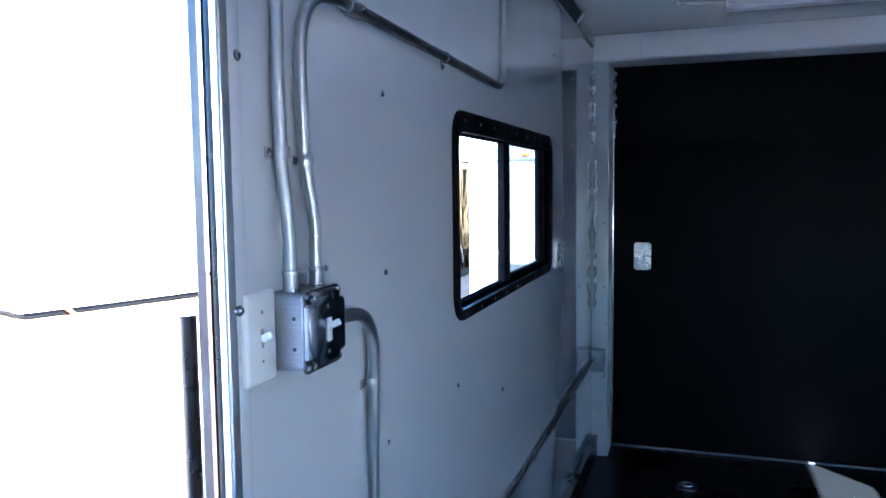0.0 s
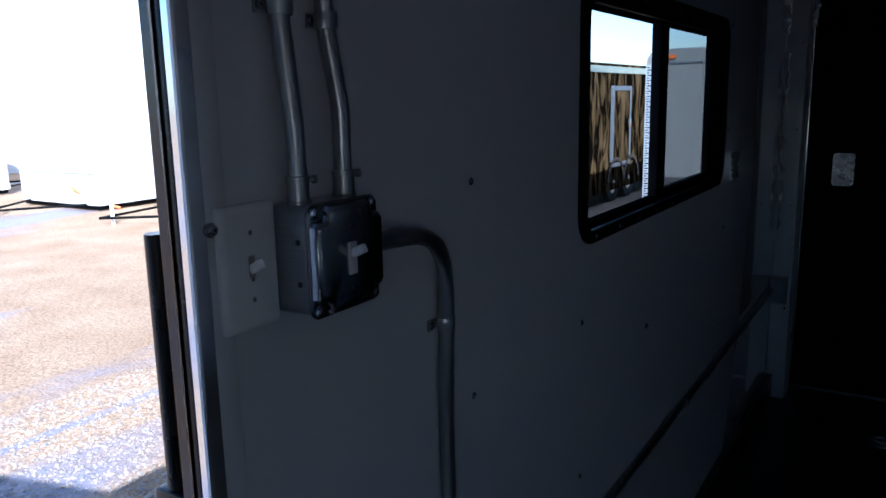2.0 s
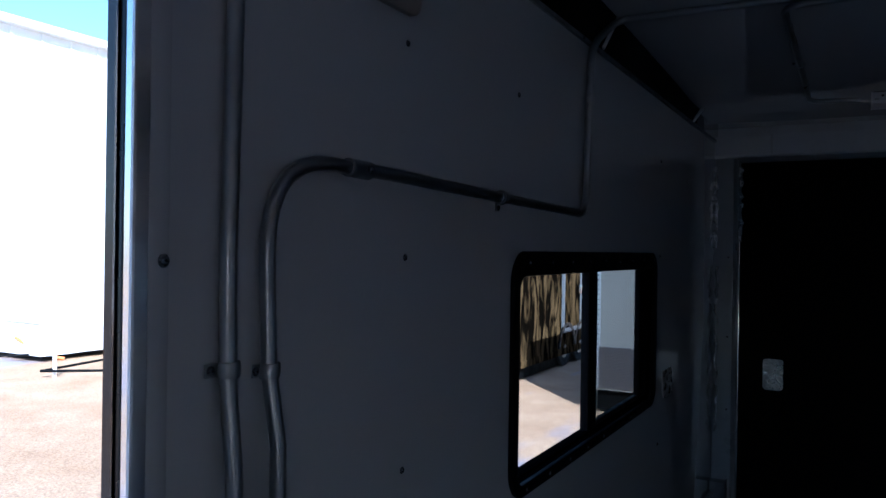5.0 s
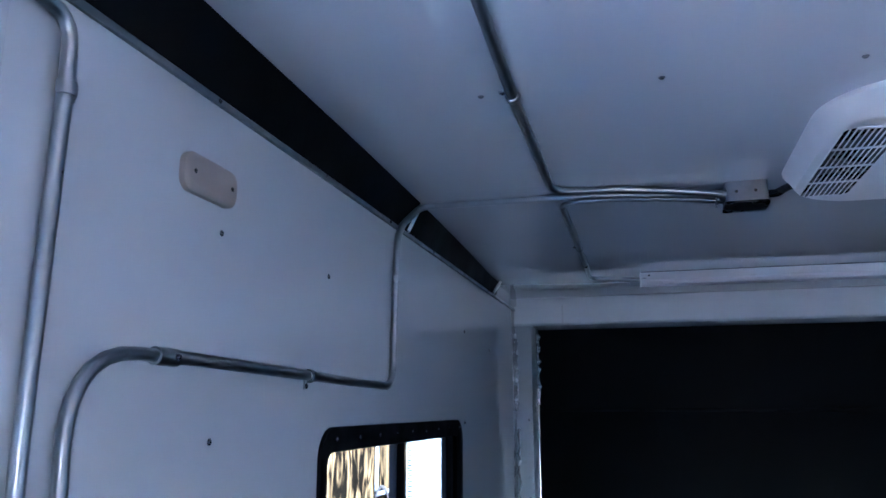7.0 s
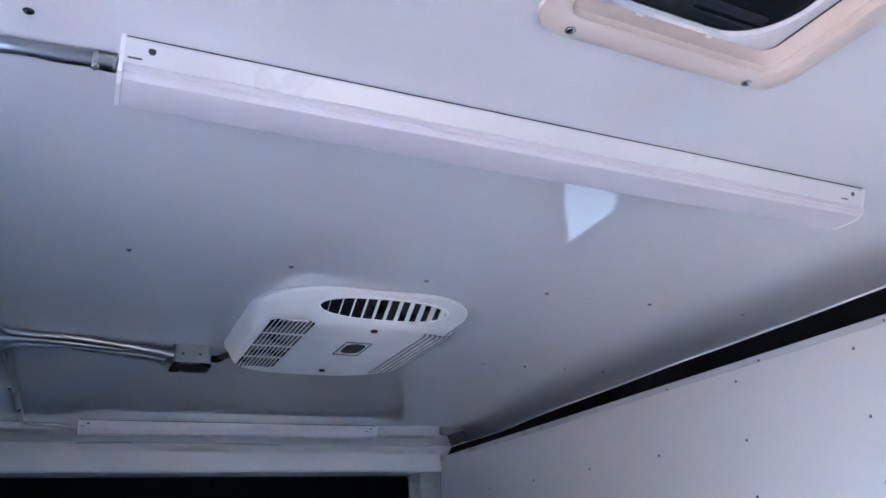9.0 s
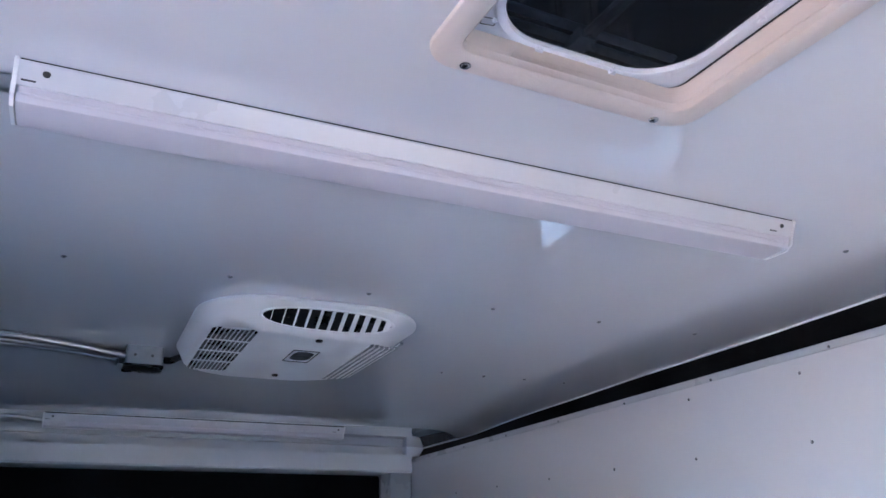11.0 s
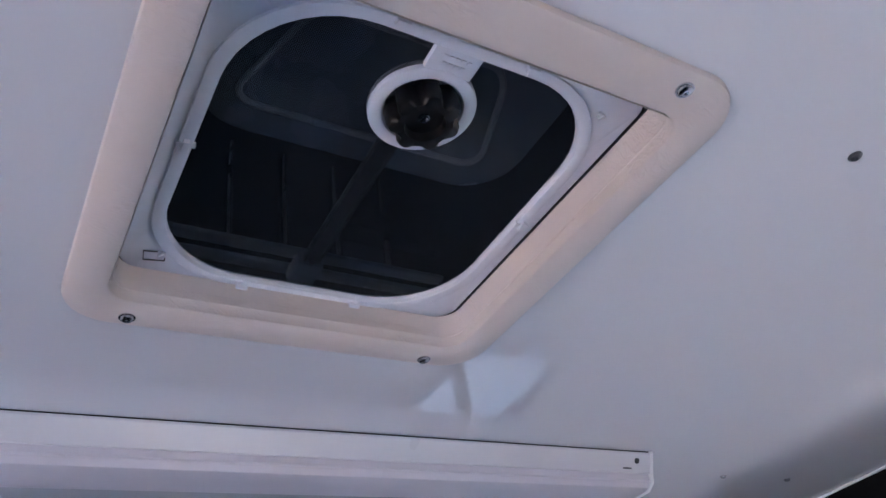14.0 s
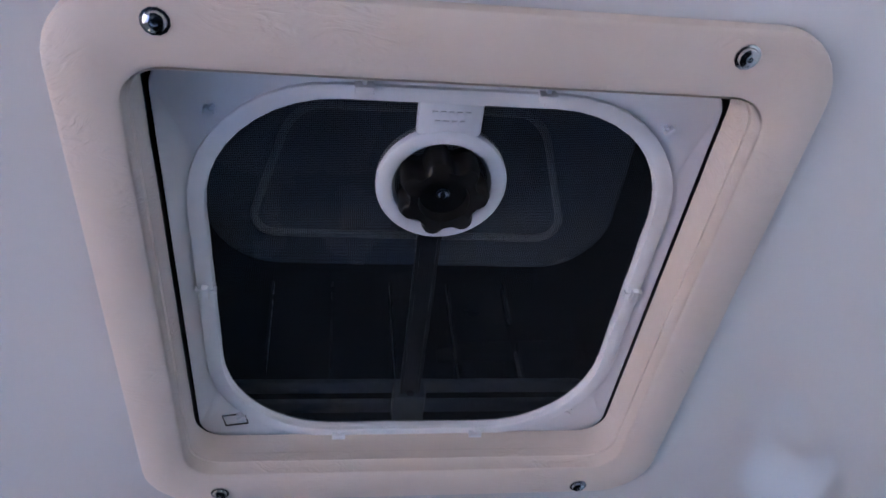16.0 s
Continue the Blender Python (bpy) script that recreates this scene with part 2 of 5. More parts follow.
def ground_material():
    """Packed tan gravel with damp, smoother patches."""
    m = bpy.data.materials.new("packed_gravel")
    m.use_nodes = True
    n, l = m.node_tree.nodes, m.node_tree.links
    p = n["Principled BSDF"]
    geo = n.new("ShaderNodeNewGeometry")
    stretch = n.new("ShaderNodeMapping")
    stretch.inputs["Scale"].default_value = (0.55, 0.22, 1)
    stretch.inputs["Rotation"].default_value = (0, 0, radians(-35))
    l.new(geo.outputs["Position"], stretch.inputs["Vector"])
    damp, grit, mid = (n.new("ShaderNodeTexNoise") for _ in range(3))
    damp.inputs["Scale"].default_value, damp.inputs["Detail"].default_value = 1.0, 6
    grit.inputs["Scale"].default_value, grit.inputs["Detail"].default_value = 45, 5
    mid.inputs["Scale"].default_value, mid.inputs["Detail"].default_value = 1.6, 6
    l.new(stretch.outputs[0], damp.inputs["Vector"])
    l.new(geo.outputs["Position"], grit.inputs["Vector"])
    l.new(geo.outputs["Position"], mid.inputs["Vector"])
    ramp = n.new("ShaderNodeValToRGB")
    ramp.color_ramp.elements[0].position, ramp.color_ramp.elements[1].position = 0.54, 0.62
    sep, band, ad = n.new("ShaderNodeSeparateXYZ"), n.new("ShaderNodeMath"), n.new("ShaderNodeMath")
    l.new(geo.outputs["Position"], sep.inputs[0])
    off, fade = n.new("ShaderNodeMath"), n.new("ShaderNodeMapRange")
    off.operation, band.operation, ad.operation = "ADD", "ABSOLUTE", "MULTIPLY_ADD"
    l.new(sep.outputs[0], off.inputs[0])
    off.inputs[1].default_value = 4.25
    l.new(off.outputs[0], band.inputs[0])
    l.new(band.outputs[0], fade.inputs[0])
    fade.inputs[1].default_value, fade.inputs[2].default_value = 0.3, 1.0
    fade.inputs[3].default_value, fade.inputs[4].default_value = 1.0, 0.0
    near, both_ways = n.new("ShaderNodeMapRange"), n.new("ShaderNodeMath")
    l.new(sep.outputs[1], near.inputs[0])
    near.inputs[1].default_value, near.inputs[2].default_value = 4.0, 7.0
    near.inputs[3].default_value, near.inputs[4].default_value = 1.0, -0.8
    both_ways.operation = "MULTIPLY"
    off2, band2, fade2, bands = n.new("ShaderNodeMath"), n.new("ShaderNodeMath"), n.new("ShaderNodeMapRange"), n.new("ShaderNodeMath")
    off2.operation, band2.operation, bands.operation = "ADD", "ABSOLUTE", "MAXIMUM"
    l.new(sep.outputs[0], off2.inputs[0])
    off2.inputs[1].default_value = 3.12
    l.new(off2.outputs[0], band2.inputs[0])
    l.new(band2.outputs[0], fade2.inputs[0])
    fade2.inputs[1].default_value, fade2.inputs[2].default_value = 0.18, 0.42
    fade2.inputs[3].default_value, fade2.inputs[4].default_value = 1.0, 0.0
    l.new(fade.outputs[0], bands.inputs[0])
    l.new(fade2.outputs[0], bands.inputs[1])
    l.new(bands.outputs[0], both_ways.inputs[0])
    l.new(near.outputs[0], both_ways.inputs[1])
    l.new(both_ways.outputs[0], ad.inputs[0])
    ad.inputs[1].default_value = 0.135
    l.new(damp.outputs["Fac"], ad.inputs[2])
    wander, track, both = n.new("ShaderNodeMath"), n.new("ShaderNodeMath"), n.new("ShaderNodeMath")
    wander.operation, track.operation, both.operation = "MULTIPLY_ADD", "COMPARE", "MULTIPLY_ADD"
    l.new(mid.outputs["Fac"], wander.inputs[0])
    wander.inputs[1].default_value = 0.14
    l.new(sep.outputs[0], wander.inputs[2])
    l.new(wander.outputs[0], track.inputs[0])
    track.inputs[1].default_value, track.inputs[2].default_value = -3.62, 0.05
    l.new(track.outputs[0], both.inputs[0])
    both.inputs[1].default_value = 0.12
    l.new(ad.outputs[0], both.inputs[2])
    l.new(both.outputs[0], ramp.inputs[0])
    dry = n.new("ShaderNodeValToRGB")
    e = dry.color_ramp.elements
    e[0].position, e[0].color = 0.3, (0.40, 0.245, 0.135, 1)
    e[1].position, e[1].color = 0.7, (0.52, 0.345, 0.21, 1)
    l.new(mid.outputs["Fac"], dry.inputs[0])
    stone = n.new("ShaderNodeMix")
    stone.data_type, stone.blend_type = "RGBA", "MULTIPLY"
    stone.inputs[0].default_value = 0.6
    gr = n.new("ShaderNodeValToRGB")
    gr.color_ramp.elements[0].position, gr.color_ramp.elements[0].color = 0.35, (0.45, 0.45, 0.45, 1)
    gr.color_ramp.elements[1].position, gr.color_ramp.elements[1].color = 0.62, (1.2, 1.2, 1.2, 1)
    l.new(grit.outputs["Fac"], gr.inputs[0])
    l.new(dry.outputs[0], stone.inputs[6])
    l.new(gr.outputs[0], stone.inputs[7])
    wet = n.new("ShaderNodeMix")
    wet.data_type = "RGBA"
    l.new(ramp.outputs[0], wet.inputs[0])
    l.new(stone.outputs[2], wet.inputs[6])
    # damp gravel is darker; the lavender tint paints in the sky's reflection
    wet.inputs[7].default_value = (0.27, 0.235, 0.265, 1)
    l.new(wet.outputs[2], p.inputs["Base Color"])
    rough = n.new("ShaderNodeMapRange")
    l.new(ramp.outputs[0], rough.inputs[0])
    rough.inputs[3].default_value, rough.inputs[4].default_value = 0.95, 0.42
    l.new(rough.outputs[0], p.inputs["Roughness"])
    b = n.new("ShaderNodeBump")
    b.inputs["Strength"].default_value, b.inputs["Distance"].default_value = 0.55, 0.03
    lump, sum_ = n.new("ShaderNodeTexNoise"), n.new("ShaderNodeMath")
    lump.inputs["Scale"].default_value, lump.inputs["Detail"].default_value = 13, 3
    l.new(geo.outputs["Position"], lump.inputs["Vector"])
    sum_.operation = "MULTIPLY_ADD"
    l.new(lump.outputs["Fac"], sum_.inputs[0])
    sum_.inputs[1].default_value = 1.6
    l.new(grit.outputs["Fac"], sum_.inputs[2])
    l.new(sum_.outputs[0], b.inputs["Height"])
    l.new(b.outputs[0], p.inputs["Normal"])
    return m


GARNISH = garnish_material()
TRAILERBLACK = painted_reflection_skin()
PANE = glass_material("window_glass", (0.90, 0.92, 0.92))
TINTPANE = glass_material("tinted_sliding_glass", (0.30, 0.32, 0.32))
DARKPANE = glass_material("dark_tinted_glass", (0.36, 0.375, 0.375))
SCREEN = screen_material()
GROUND = ground_material()
GRAVEL = material("gravel_stone", (0.55, 0.42, 0.31), 0.8, scale=25, fine=160, bump=0.2, second=(0.24, 0.22, 0.22))


# ---- mesh helpers ----
def link(name, bm, mat, parent=None, label="", smooth=False):
    me = bpy.data.meshes.new(name)
    bmesh.ops.recalc_face_normals(bm, faces=bm.faces)
    bm.to_mesh(me)
    bm.free()
    me.materials.append(mat)
    if smooth:
        me.shade_smooth()
        me.set_sharp_from_angle(angle=radians(38))
    ob = new(name, me)
    if parent:
        ob.parent = parent
    if label:
        ob["label"] = label
    return ob


def part(name, bm, mat, parent, label="", smooth=True):
    return link(name, bm, mat, parent, label, smooth)


def thing(name, label, category, place=(0, 0, 0), group="", kind=""):
    ob = new(name)
    ob.location = place
    ob.empty_display_size = 0.05
    bpy.context.view_layer.update()
    return tagged(ob, label, category, group, kind)


def shifted(ob):
    """Moves a part so that its mesh, given in world metres, stays there under a thing that stands elsewhere."""
    ob.matrix_parent_inverse = ob.parent.matrix_world.inverted()
    return ob


def box(lo, hi, bevel=0.0, bm=None, seg=2):
    bm = bm or bmesh.new()
    made = bmesh.ops.create_cube(bm, size=1)["verts"]
    lo, hi = Vector(lo), Vector(hi)
    for v in made:
        v.co = Vector([(lo[i] + hi[i]) / 2 + v.co[i] * (hi[i] - lo[i]) for i in range(3)])
    if bevel:
        edges = list({e for v in made for e in v.link_edges})
        bmesh.ops.bevel(bm, geom=edges, offset=bevel, segments=seg, affect="EDGES", profile=0.5)
    return bm


def sheet(x, y0, y1, z0, z1):
    """One pane of glass, a single sheet facing along x."""
    bm = bmesh.new()
    bm.faces.new([bm.verts.new(p) for p in ((x, y0, z0), (x, y1, z0), (x, y1, z1), (x, y0, z1))])
    return bm


def loop_round(x0, x1, y0, y1, r, n=6):
    """Corner-rounded rectangle as 2D points, anticlockwise."""
    pts = []
    for cx, cy, a in ((x1 - r, y1 - r, 0), (x0 + r, y1 - r, 90), (x0 + r, y0 + r, 180), (x1 - r, y0 + r, 270)):
        for i in range(n + 1):
            t = radians(a + 90 * i / n)
            pts.append((cx + r * math.cos(t), cy + r * math.sin(t)))
    return pts


def circle2(cx, cy, r, n=24):
    return [(cx + r * math.cos(2 * math.pi * i / n), cy + r * math.sin(2 * math.pi * i / n)) for i in range(n)]


def to3(p, h, axis):
    """2D point and height to 3D: axis z: (x, y, h); axis x: (h, y, z)."""
    return (p[0], p[1], h) if axis == "z" else (h, p[0], p[1]) if axis == "x" else (p[0], h, p[1])


def loft(rings, axis="z", caps=(True, True), bm=None, closed=False):
    """Skin between rings (2D loop, height) of equal count."""
    bm = bm or bmesh.new()
    rows = [[bm.verts.new(to3(p, h, axis)) for p in loop] for loop, h in rings]
    n = len(rows[0])
    pairs = list(zip(rows, rows[1:])) + ([(rows[-1], rows[0])] if closed else [])
    for a, b in pairs:
        for i in range(n):
            bm.faces.new((a[i], a[(i + 1) % n], b[(i + 1) % n], b[i]))
    if caps[0] and not closed:
        bm.faces.new(rows[0])
    if caps[1] and not closed:
        bm.faces.new(rows[-1])
    return bm


def ring_frame(outer, inner, h0, h1, axis="z", soft=0.0, bm=None):
    """A frame between two 2D loops of equal count, from height h0 to h1, with an eased edge at h1."""
    def toward(loop, other, d):
        out = []
        for p, q in zip(loop, other):
            v = Vector((q[0] - p[0], q[1] - p[1]))
            k = min(d / max(v.length, 1e-6), 0.45)
            out.append((p[0] + v.x * k, p[1] + v.y * k))
        return out
    s = soft
    sign = 1 if h1 > h0 else -1
    rings = [(outer, h0), (outer, h1 - sign * s), (toward(outer, inner, s * 0.3), h1 - sign * s * 0.35), (toward(outer, inner, s), h1),
             (toward(inner, outer, s), h1), (toward(inner, outer, s * 0.3), h1 - sign * s * 0.35), (inner, h1 - sign * s), (inner, h0)] if s else [(outer, h0), (outer, h1), (inner, h1), (inner, h0)]
    return loft(rings, axis, closed=True, bm=bm)


def fillet(points, r, n=7):
    """A path with its corners rounded to radius r (or a list of radii)."""
    pts = [Vector(p) for p in points]
    out = [pts[0]]
    for i in range(1, len(pts) - 1):
        a, b, c = pts[i - 1], pts[i], pts[i + 1]
        u, v = (a - b).normalized(), (c - b).normalized()
        ang = u.angle(v)
        rr = r[i - 1] if isinstance(r, (list, tuple)) else r
        d = min(rr / math.tan(ang / 2), 0.49 * (a - b).length, 0.49 * (c - b).length) if ang < 3.1 else 0
        if d < 1e-4:
            out.append(b)
            continue
        for k in range(n + 1):
            t = k / n
            out.append((b + u * d) * (1 - t) ** 2 + b * 2 * t * (1 - t) + (b + v * d) * t * t)
    return out + [pts[-1]]


def tube(points, r, r_bend=0.0, seg=14, bm=None, caps=True):
    bm = bm or bmesh.new()
    pts = fillet(points, r_bend) if r_bend else [Vector(p) for p in points]
    rows, side = [], None
    for i, p in enumerate(pts):
        d = (pts[min(i + 1, len(pts) - 1)] - pts[max(i - 1, 0)]).normalized()
        if side is None:
            side = d.orthogonal().normalized()
        side = (side - d * side.dot(d)).normalized()
        up = d.cross(side)
        rows.append([bm.verts.new(p + r * (math.cos(2 * math.pi * k / seg) * side + math.sin(2 * math.pi * k / seg) * up)) for k in range(seg)])
    for a, b in zip(rows, rows[1:]):
        for k in range(seg):
            bm.faces.new((a[k], a[(k + 1) % seg], b[(k + 1) % seg], b[k]))
    if caps:
        bm.faces.new(rows[0])
        bm.faces.new(rows[-1])
    return bm


def disc(center, axis, r, depth, bm=None, seg=16, dome=0.3):
    """A low round head at center, standing depth along axis."""
    c, d = Vector(center), Vector(axis).normalized()
    return tube_profile(c, d, [(r, 0), (r, depth * (1 - dome)), (r * 0.75, depth * (1 - dome * 0.3)), (r * 0.3, depth)], bm, seg)


def tube_profile(c, d, profile, bm=None, seg=16):
    """A turned solid: (radius, height) along d from c."""
    bm = bm or bmesh.new()
    s = d.orthogonal().normalized()
    u = d.cross(s)
    rows = [[bm.verts.new(c + d * h + r * (math.cos(2 * math.pi * k / seg) * s + math.sin(2 * math.pi * k / seg) * u)) for k in range(seg)] for r, h in profile]
    for a, b in zip(rows, rows[1:]):
        for k in range(seg):
            bm.faces.new((a[k], a[(k + 1) % seg], b[(k + 1) % seg], b[k]))
    bm.faces.new(rows[0])
    bm.faces.new(rows[-1])
    return bm


SCREW_MESH = {}


def screw(parent, place, axis, r=0.0045, h=0.0025, mat=None):
    """A pan-head screw as a part of parent; alike ones share one mesh."""
    mat = mat or SCREW
    key = (r, h, mat.name)
    if key not in SCREW_MESH:
        bm = tube_profile(Vector((0, 0, 0)), Vector((0, 0, 1)), [(r * 1.25, -0.0005), (r * 1.25, h * 0.25), (r, h * 0.3), (r * 0.9, h * 0.75), (r * 0.55, h), (r * 0.3, h), (r * 0.25, h * 0.55)], seg=12)
        me = bpy.data.meshes.new("screw")
        bmesh.ops.recalc_face_normals(bm, faces=bm.faces)
        bm.to_mesh(me)
        bm.free()
        me.materials.append(mat)
        me.shade_smooth()
        me.set_sharp_from_angle(angle=radians(40))
        SCREW_MESH[key] = me
    ob = new("screw", SCREW_MESH[key])
    q = Vector(axis).to_track_quat("Z", "Y")
    ob.parent = parent
    ob.matrix_basis = parent.matrix_world.inverted() @ (Matrix.Translation(place) @ q.to_matrix().to_4x4())
    return ob


def wall_with_holes(axis, h0, h1, u0, u1, v0, v1, holes, bm=None, cu=(), cv=()):
    """A slab between heights h0 and h1 with rectangular holes (u0, u1, v0, v1), cut into cells."""
    bm = bm or bmesh.new()
    us = sorted({u0, u1, *cu, *[h[0] for h in holes], *[h[1] for h in holes]})
    vs = sorted({v0, v1, *cv, *[h[2] for h in holes], *[h[3] for h in holes]})
    def solid(i, j):
        if not (0 <= i < len(us) - 1 and 0 <= j < len(vs) - 1):
            return False
        cu, cv = (us[i] + us[i + 1]) / 2, (vs[j] + vs[j + 1]) / 2
        return not any(a < cu < b and c < cv < d for a, b, c, d in holes)
    vert = {}
    def at(i, j, h):
        k = (i, j, h)
        if k not in vert:
            vert[k] = bm.verts.new(to3((us[i], vs[j]), h, axis))
        return vert[k]
    for i in range(len(us) - 1):
        for j in range(len(vs) - 1):
            if not solid(i, j):
                continue
            for h in (h0, h1):
                bm.faces.new([at(i, j, h), at(i + 1, j, h), at(i + 1, j + 1, h), at(i, j + 1, h)])
            for di, dj, a, b in ((-1, 0, (i, j), (i, j + 1)), (1, 0, (i + 1, j), (i + 1, j + 1)), (0, -1, (i, j), (i + 1, j)), (0, 1, (i, j + 1), (i + 1, j + 1))):
                if not solid(i + di, j + dj):
                    bm.faces.new([at(*a, h0), at(*b, h0), at(*b, h1), at(*a, h1)])
    return bm

# ---- the trailer's shell ----
W, H, FL, Y0, Y1 = 2.367, 2.235, 0.085, -2.05, 3.26
POST = 3.07
DOOR = (-0.95, -0.022, FL, 2.075)
WIN = (0.848, 1.932, 1.1745, 1.598)
LIFT = (-0.06, 0.052)  # the other side's window stands higher and further forward
WIN2 = (WIN[0] + LIFT[0], WIN[1] + LIFT[0], WIN[2] + LIFT[1], WIN[3] + LIFT[1])
VENT = (1.060, 1.434, -0.532, -0.160)


def cz(x, y):
    """Height of the slightly bowed ceiling."""
    return H - min(0.038, 0.0128 * max(0.0, y - 0.7) ** 2) - 0.0095 * (max(0.0, x - 2.19 - 0.018 * math.sin(6.8 * y) - 0.010 * math.sin(3.1 * y + 1)) / 0.246) ** 2


floor = link("floor", box((0.0, Y0, FL - 0.04), (W, Y1 + 0.06, FL)), RUBBER)
tagged(floor, "black rubber-coated trailer floor with tie-down", "floor", kind="structure")
wall_left = link("wall_left", wall_with_holes("x", -0.016, 0.0, Y0, POST, FL - 0.04, 2.14, [DOOR, WIN]), WALL)
tagged(wall_left, "white glossy panelled side wall with doorway and window", "wall", kind="structure")
wall_right = link("wall_right", wall_with_holes("x", W, W + 0.113, Y0, POST, FL - 0.04, 2.1305, [WIN2]), WALL)
tagged(wall_right, "white glossy panelled side wall with a sliding window", "wall", kind="structure")
# the opening is assumed and unseen, added to let light in from behind
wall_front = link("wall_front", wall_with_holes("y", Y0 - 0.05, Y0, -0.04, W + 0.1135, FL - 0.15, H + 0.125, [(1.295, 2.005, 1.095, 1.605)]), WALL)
tagged(wall_front, "white end wall with an unseen opening added to let in light", "wall", kind="structure")
outer_left = link("outer_skin_left", wall_with_holes("x", -0.040, -0.016, Y0 - 0.05, Y1 + 0.1, FL - 0.15, 2.36, [DOOR, WIN]), SKIN)
tagged(outer_left, "black glossy outer trailer skin", "wall", kind="structure")
outer_right = link("outer_skin_right", wall_with_holes("x", W + 0.1135, W + 0.135, Y0 - 0.05, Y1 + 0.1, FL - 0.15, 2.36, [WIN2]), SKIN)
tagged(outer_right, "black glossy outer trailer skin", "wall", kind="structure")
underside = link("underside", box((-0.035, Y0 - 0.05, FL - 0.15), (W + 0.035, Y1 + 0.06, FL - 0.04)), SKIN)
tagged(underside, "black trailer underframe below the floor", "underframe", kind="structure")

# ceiling: one sheet with the vent's hole, and faint lengthwise joints as raised battens in the same mesh
bm = wall_with_holes("z", H, H + 0.03, 0.0, W + 0.113, Y0, Y1, [VENT], cu=[0.3 * i for i in range(1, 8)] + [2.16 + 0.03 * i for i in range(11)], cv=[-0.6 + 0.1 * i for i in range(37)])
for v in bm.verts:
    v.co.z += cz(v.co.x, v.co.y) - H
ceiling = link("ceiling", bm, CEIL, smooth=True)
tagged(ceiling, "glossy white ceiling sheet with screw rows", "ceiling", kind="structure")
roof = link("roof", wall_with_holes("z", H + 0.126, H + 0.150, -0.085, W + 0.035, Y0 - 0.05, Y1 + 0.1, [VENT]), SKIN)
tagged(roof, "dark trailer roof sheet", "roof", kind="structure")

# black coves between walls and ceiling
def top_right(y):
    """Height of the lower edge of the cove on the side without the door."""
    return 2.146 - 0.012 * min(1.0, max(0.0, y)) - 0.004 * max(0.0, y - 1)


def cove(side):
    bm = bmesh.new()
    rows = []
    for k in range(54):
        y = Y0 + ((2.60 if side < 0 else POST + 0.05) - Y0) * k / 53
        if side < 0:
            xe = 0.046 - 0.011 * max(0, y)
            prof = [(0.004, 2.14), (xe, cz(0, y) - 0.0015), (-0.015, cz(0, y) - 0.0015), (-0.015, 2.14)]
        else:
            xe = W + 0.024 + 0.045 * min(1.0, max(0.0, y))
            prof = [(W + 0.040, top_right(y) + 0.012), (xe, cz(xe, y) - 0.0015), (W + 0.112, cz(xe, y) - 0.0015), (W + 0.112, top_right(y) + 0.014)]
        rows.append([bm.verts.new((x, y, z)) for x, z in prof])
    for a, b in zip(rows, rows[1:]):
        for i in range(4):
            bm.faces.new((a[i], a[(i + 1) % 4], b[(i + 1) % 4], b[i]))
    bm.faces.new(rows[0])
    bm.faces.new(rows[-1])
    return bm


for side, name in ((-1, "cove_left"), (1, "cove_right")):
    c = link(name, cove(side), BLACK)
    tagged(c, "black cove strip between wall and ceiling", "trim", kind="structure")
    x = 0.0 if side < 0 else W
    bm = bmesh.new()
    rows = []
    for y in (Y0, 0.0, POST):
        if side < 0:
            prof = [(0.0, 2.139), (0.005, 2.139), (0.006, 2.137), (0.006, 2.129), (0.005, 2.127), (0.0, 2.127)]
        else:
            z = top_right(y)
            prof = [(W + 0.044, z + 0.0145), (W - 0.002, z + 0.005), (W - 0.004, z + 0.002), (W - 0.004, z - 0.014), (W - 0.002, z - 0.016), (W + 0.044, z - 0.004)]
        rows.append([bm.verts.new((px, y, z)) for px, z in prof])
    for a, b in zip(rows, rows[1:]):
        for q in range(6):
            bm.faces.new((a[q], a[(q + 1) % 6], b[(q + 1) % 6], b[q]))
    bm.faces.new(rows[0])
    bm.faces.new(rows[-1])
    edge = link("wall_top_trim_left" if side < 0 else "wall_top_trim_right", bm, GREYBOX if side < 0 else GREYPOST)
    tagged(edge, "thin metal trim along the wall's top edge", "trim", kind="structure")
    for i in range(12):
        screw(edge, (x - side * (0.006 if side < 0 else 0.004), -1.6 + 0.402 * i, 2.133 if side < 0 else top_right(-1.6 + 0.402 * i) - 0.007), (-side, 0, 0), 0.0034, 0.003)
    for y in (1.38, 2.55) if side < 0 else ():
        rib = part("rib", tube([(0.006, y - 0.02, 2.142), (0.030, y + 0.02, cz(0, y) - 0.004)], 0.006), IVORY, c)

# the ceiling sheet's turned edge along the cove
edge_v, edge_f = [], []
for k in range(53):
    y = Y0 + (POST - Y0) * k / 52
    xe = W + 0.024 + 0.045 * min(1.0, max(0.0, y))
    z = cz(xe, y)
    edge_v += [(xe - 0.004, y, z - 0.0005), (xe - 0.004, y, z - 0.0042), (xe + 0.001, y, z - 0.0042), (xe + 0.001, y, z - 0.0005)]
    if k:
        q = 4 * k
        edge_f += [(q - 4 + i, q - 4 + (i + 1) % 4, q + (i + 1) % 4, q + i) for i in range(4)]
me = bpy.data.meshes.new("ceiling_edge")
me.from_pydata(edge_v, [], edge_f)
me.materials.append(TRIMW)
tagged(new("ceiling_edge", me), "thin pale turned edge of the ceiling sheet", "trim", kind="structure")

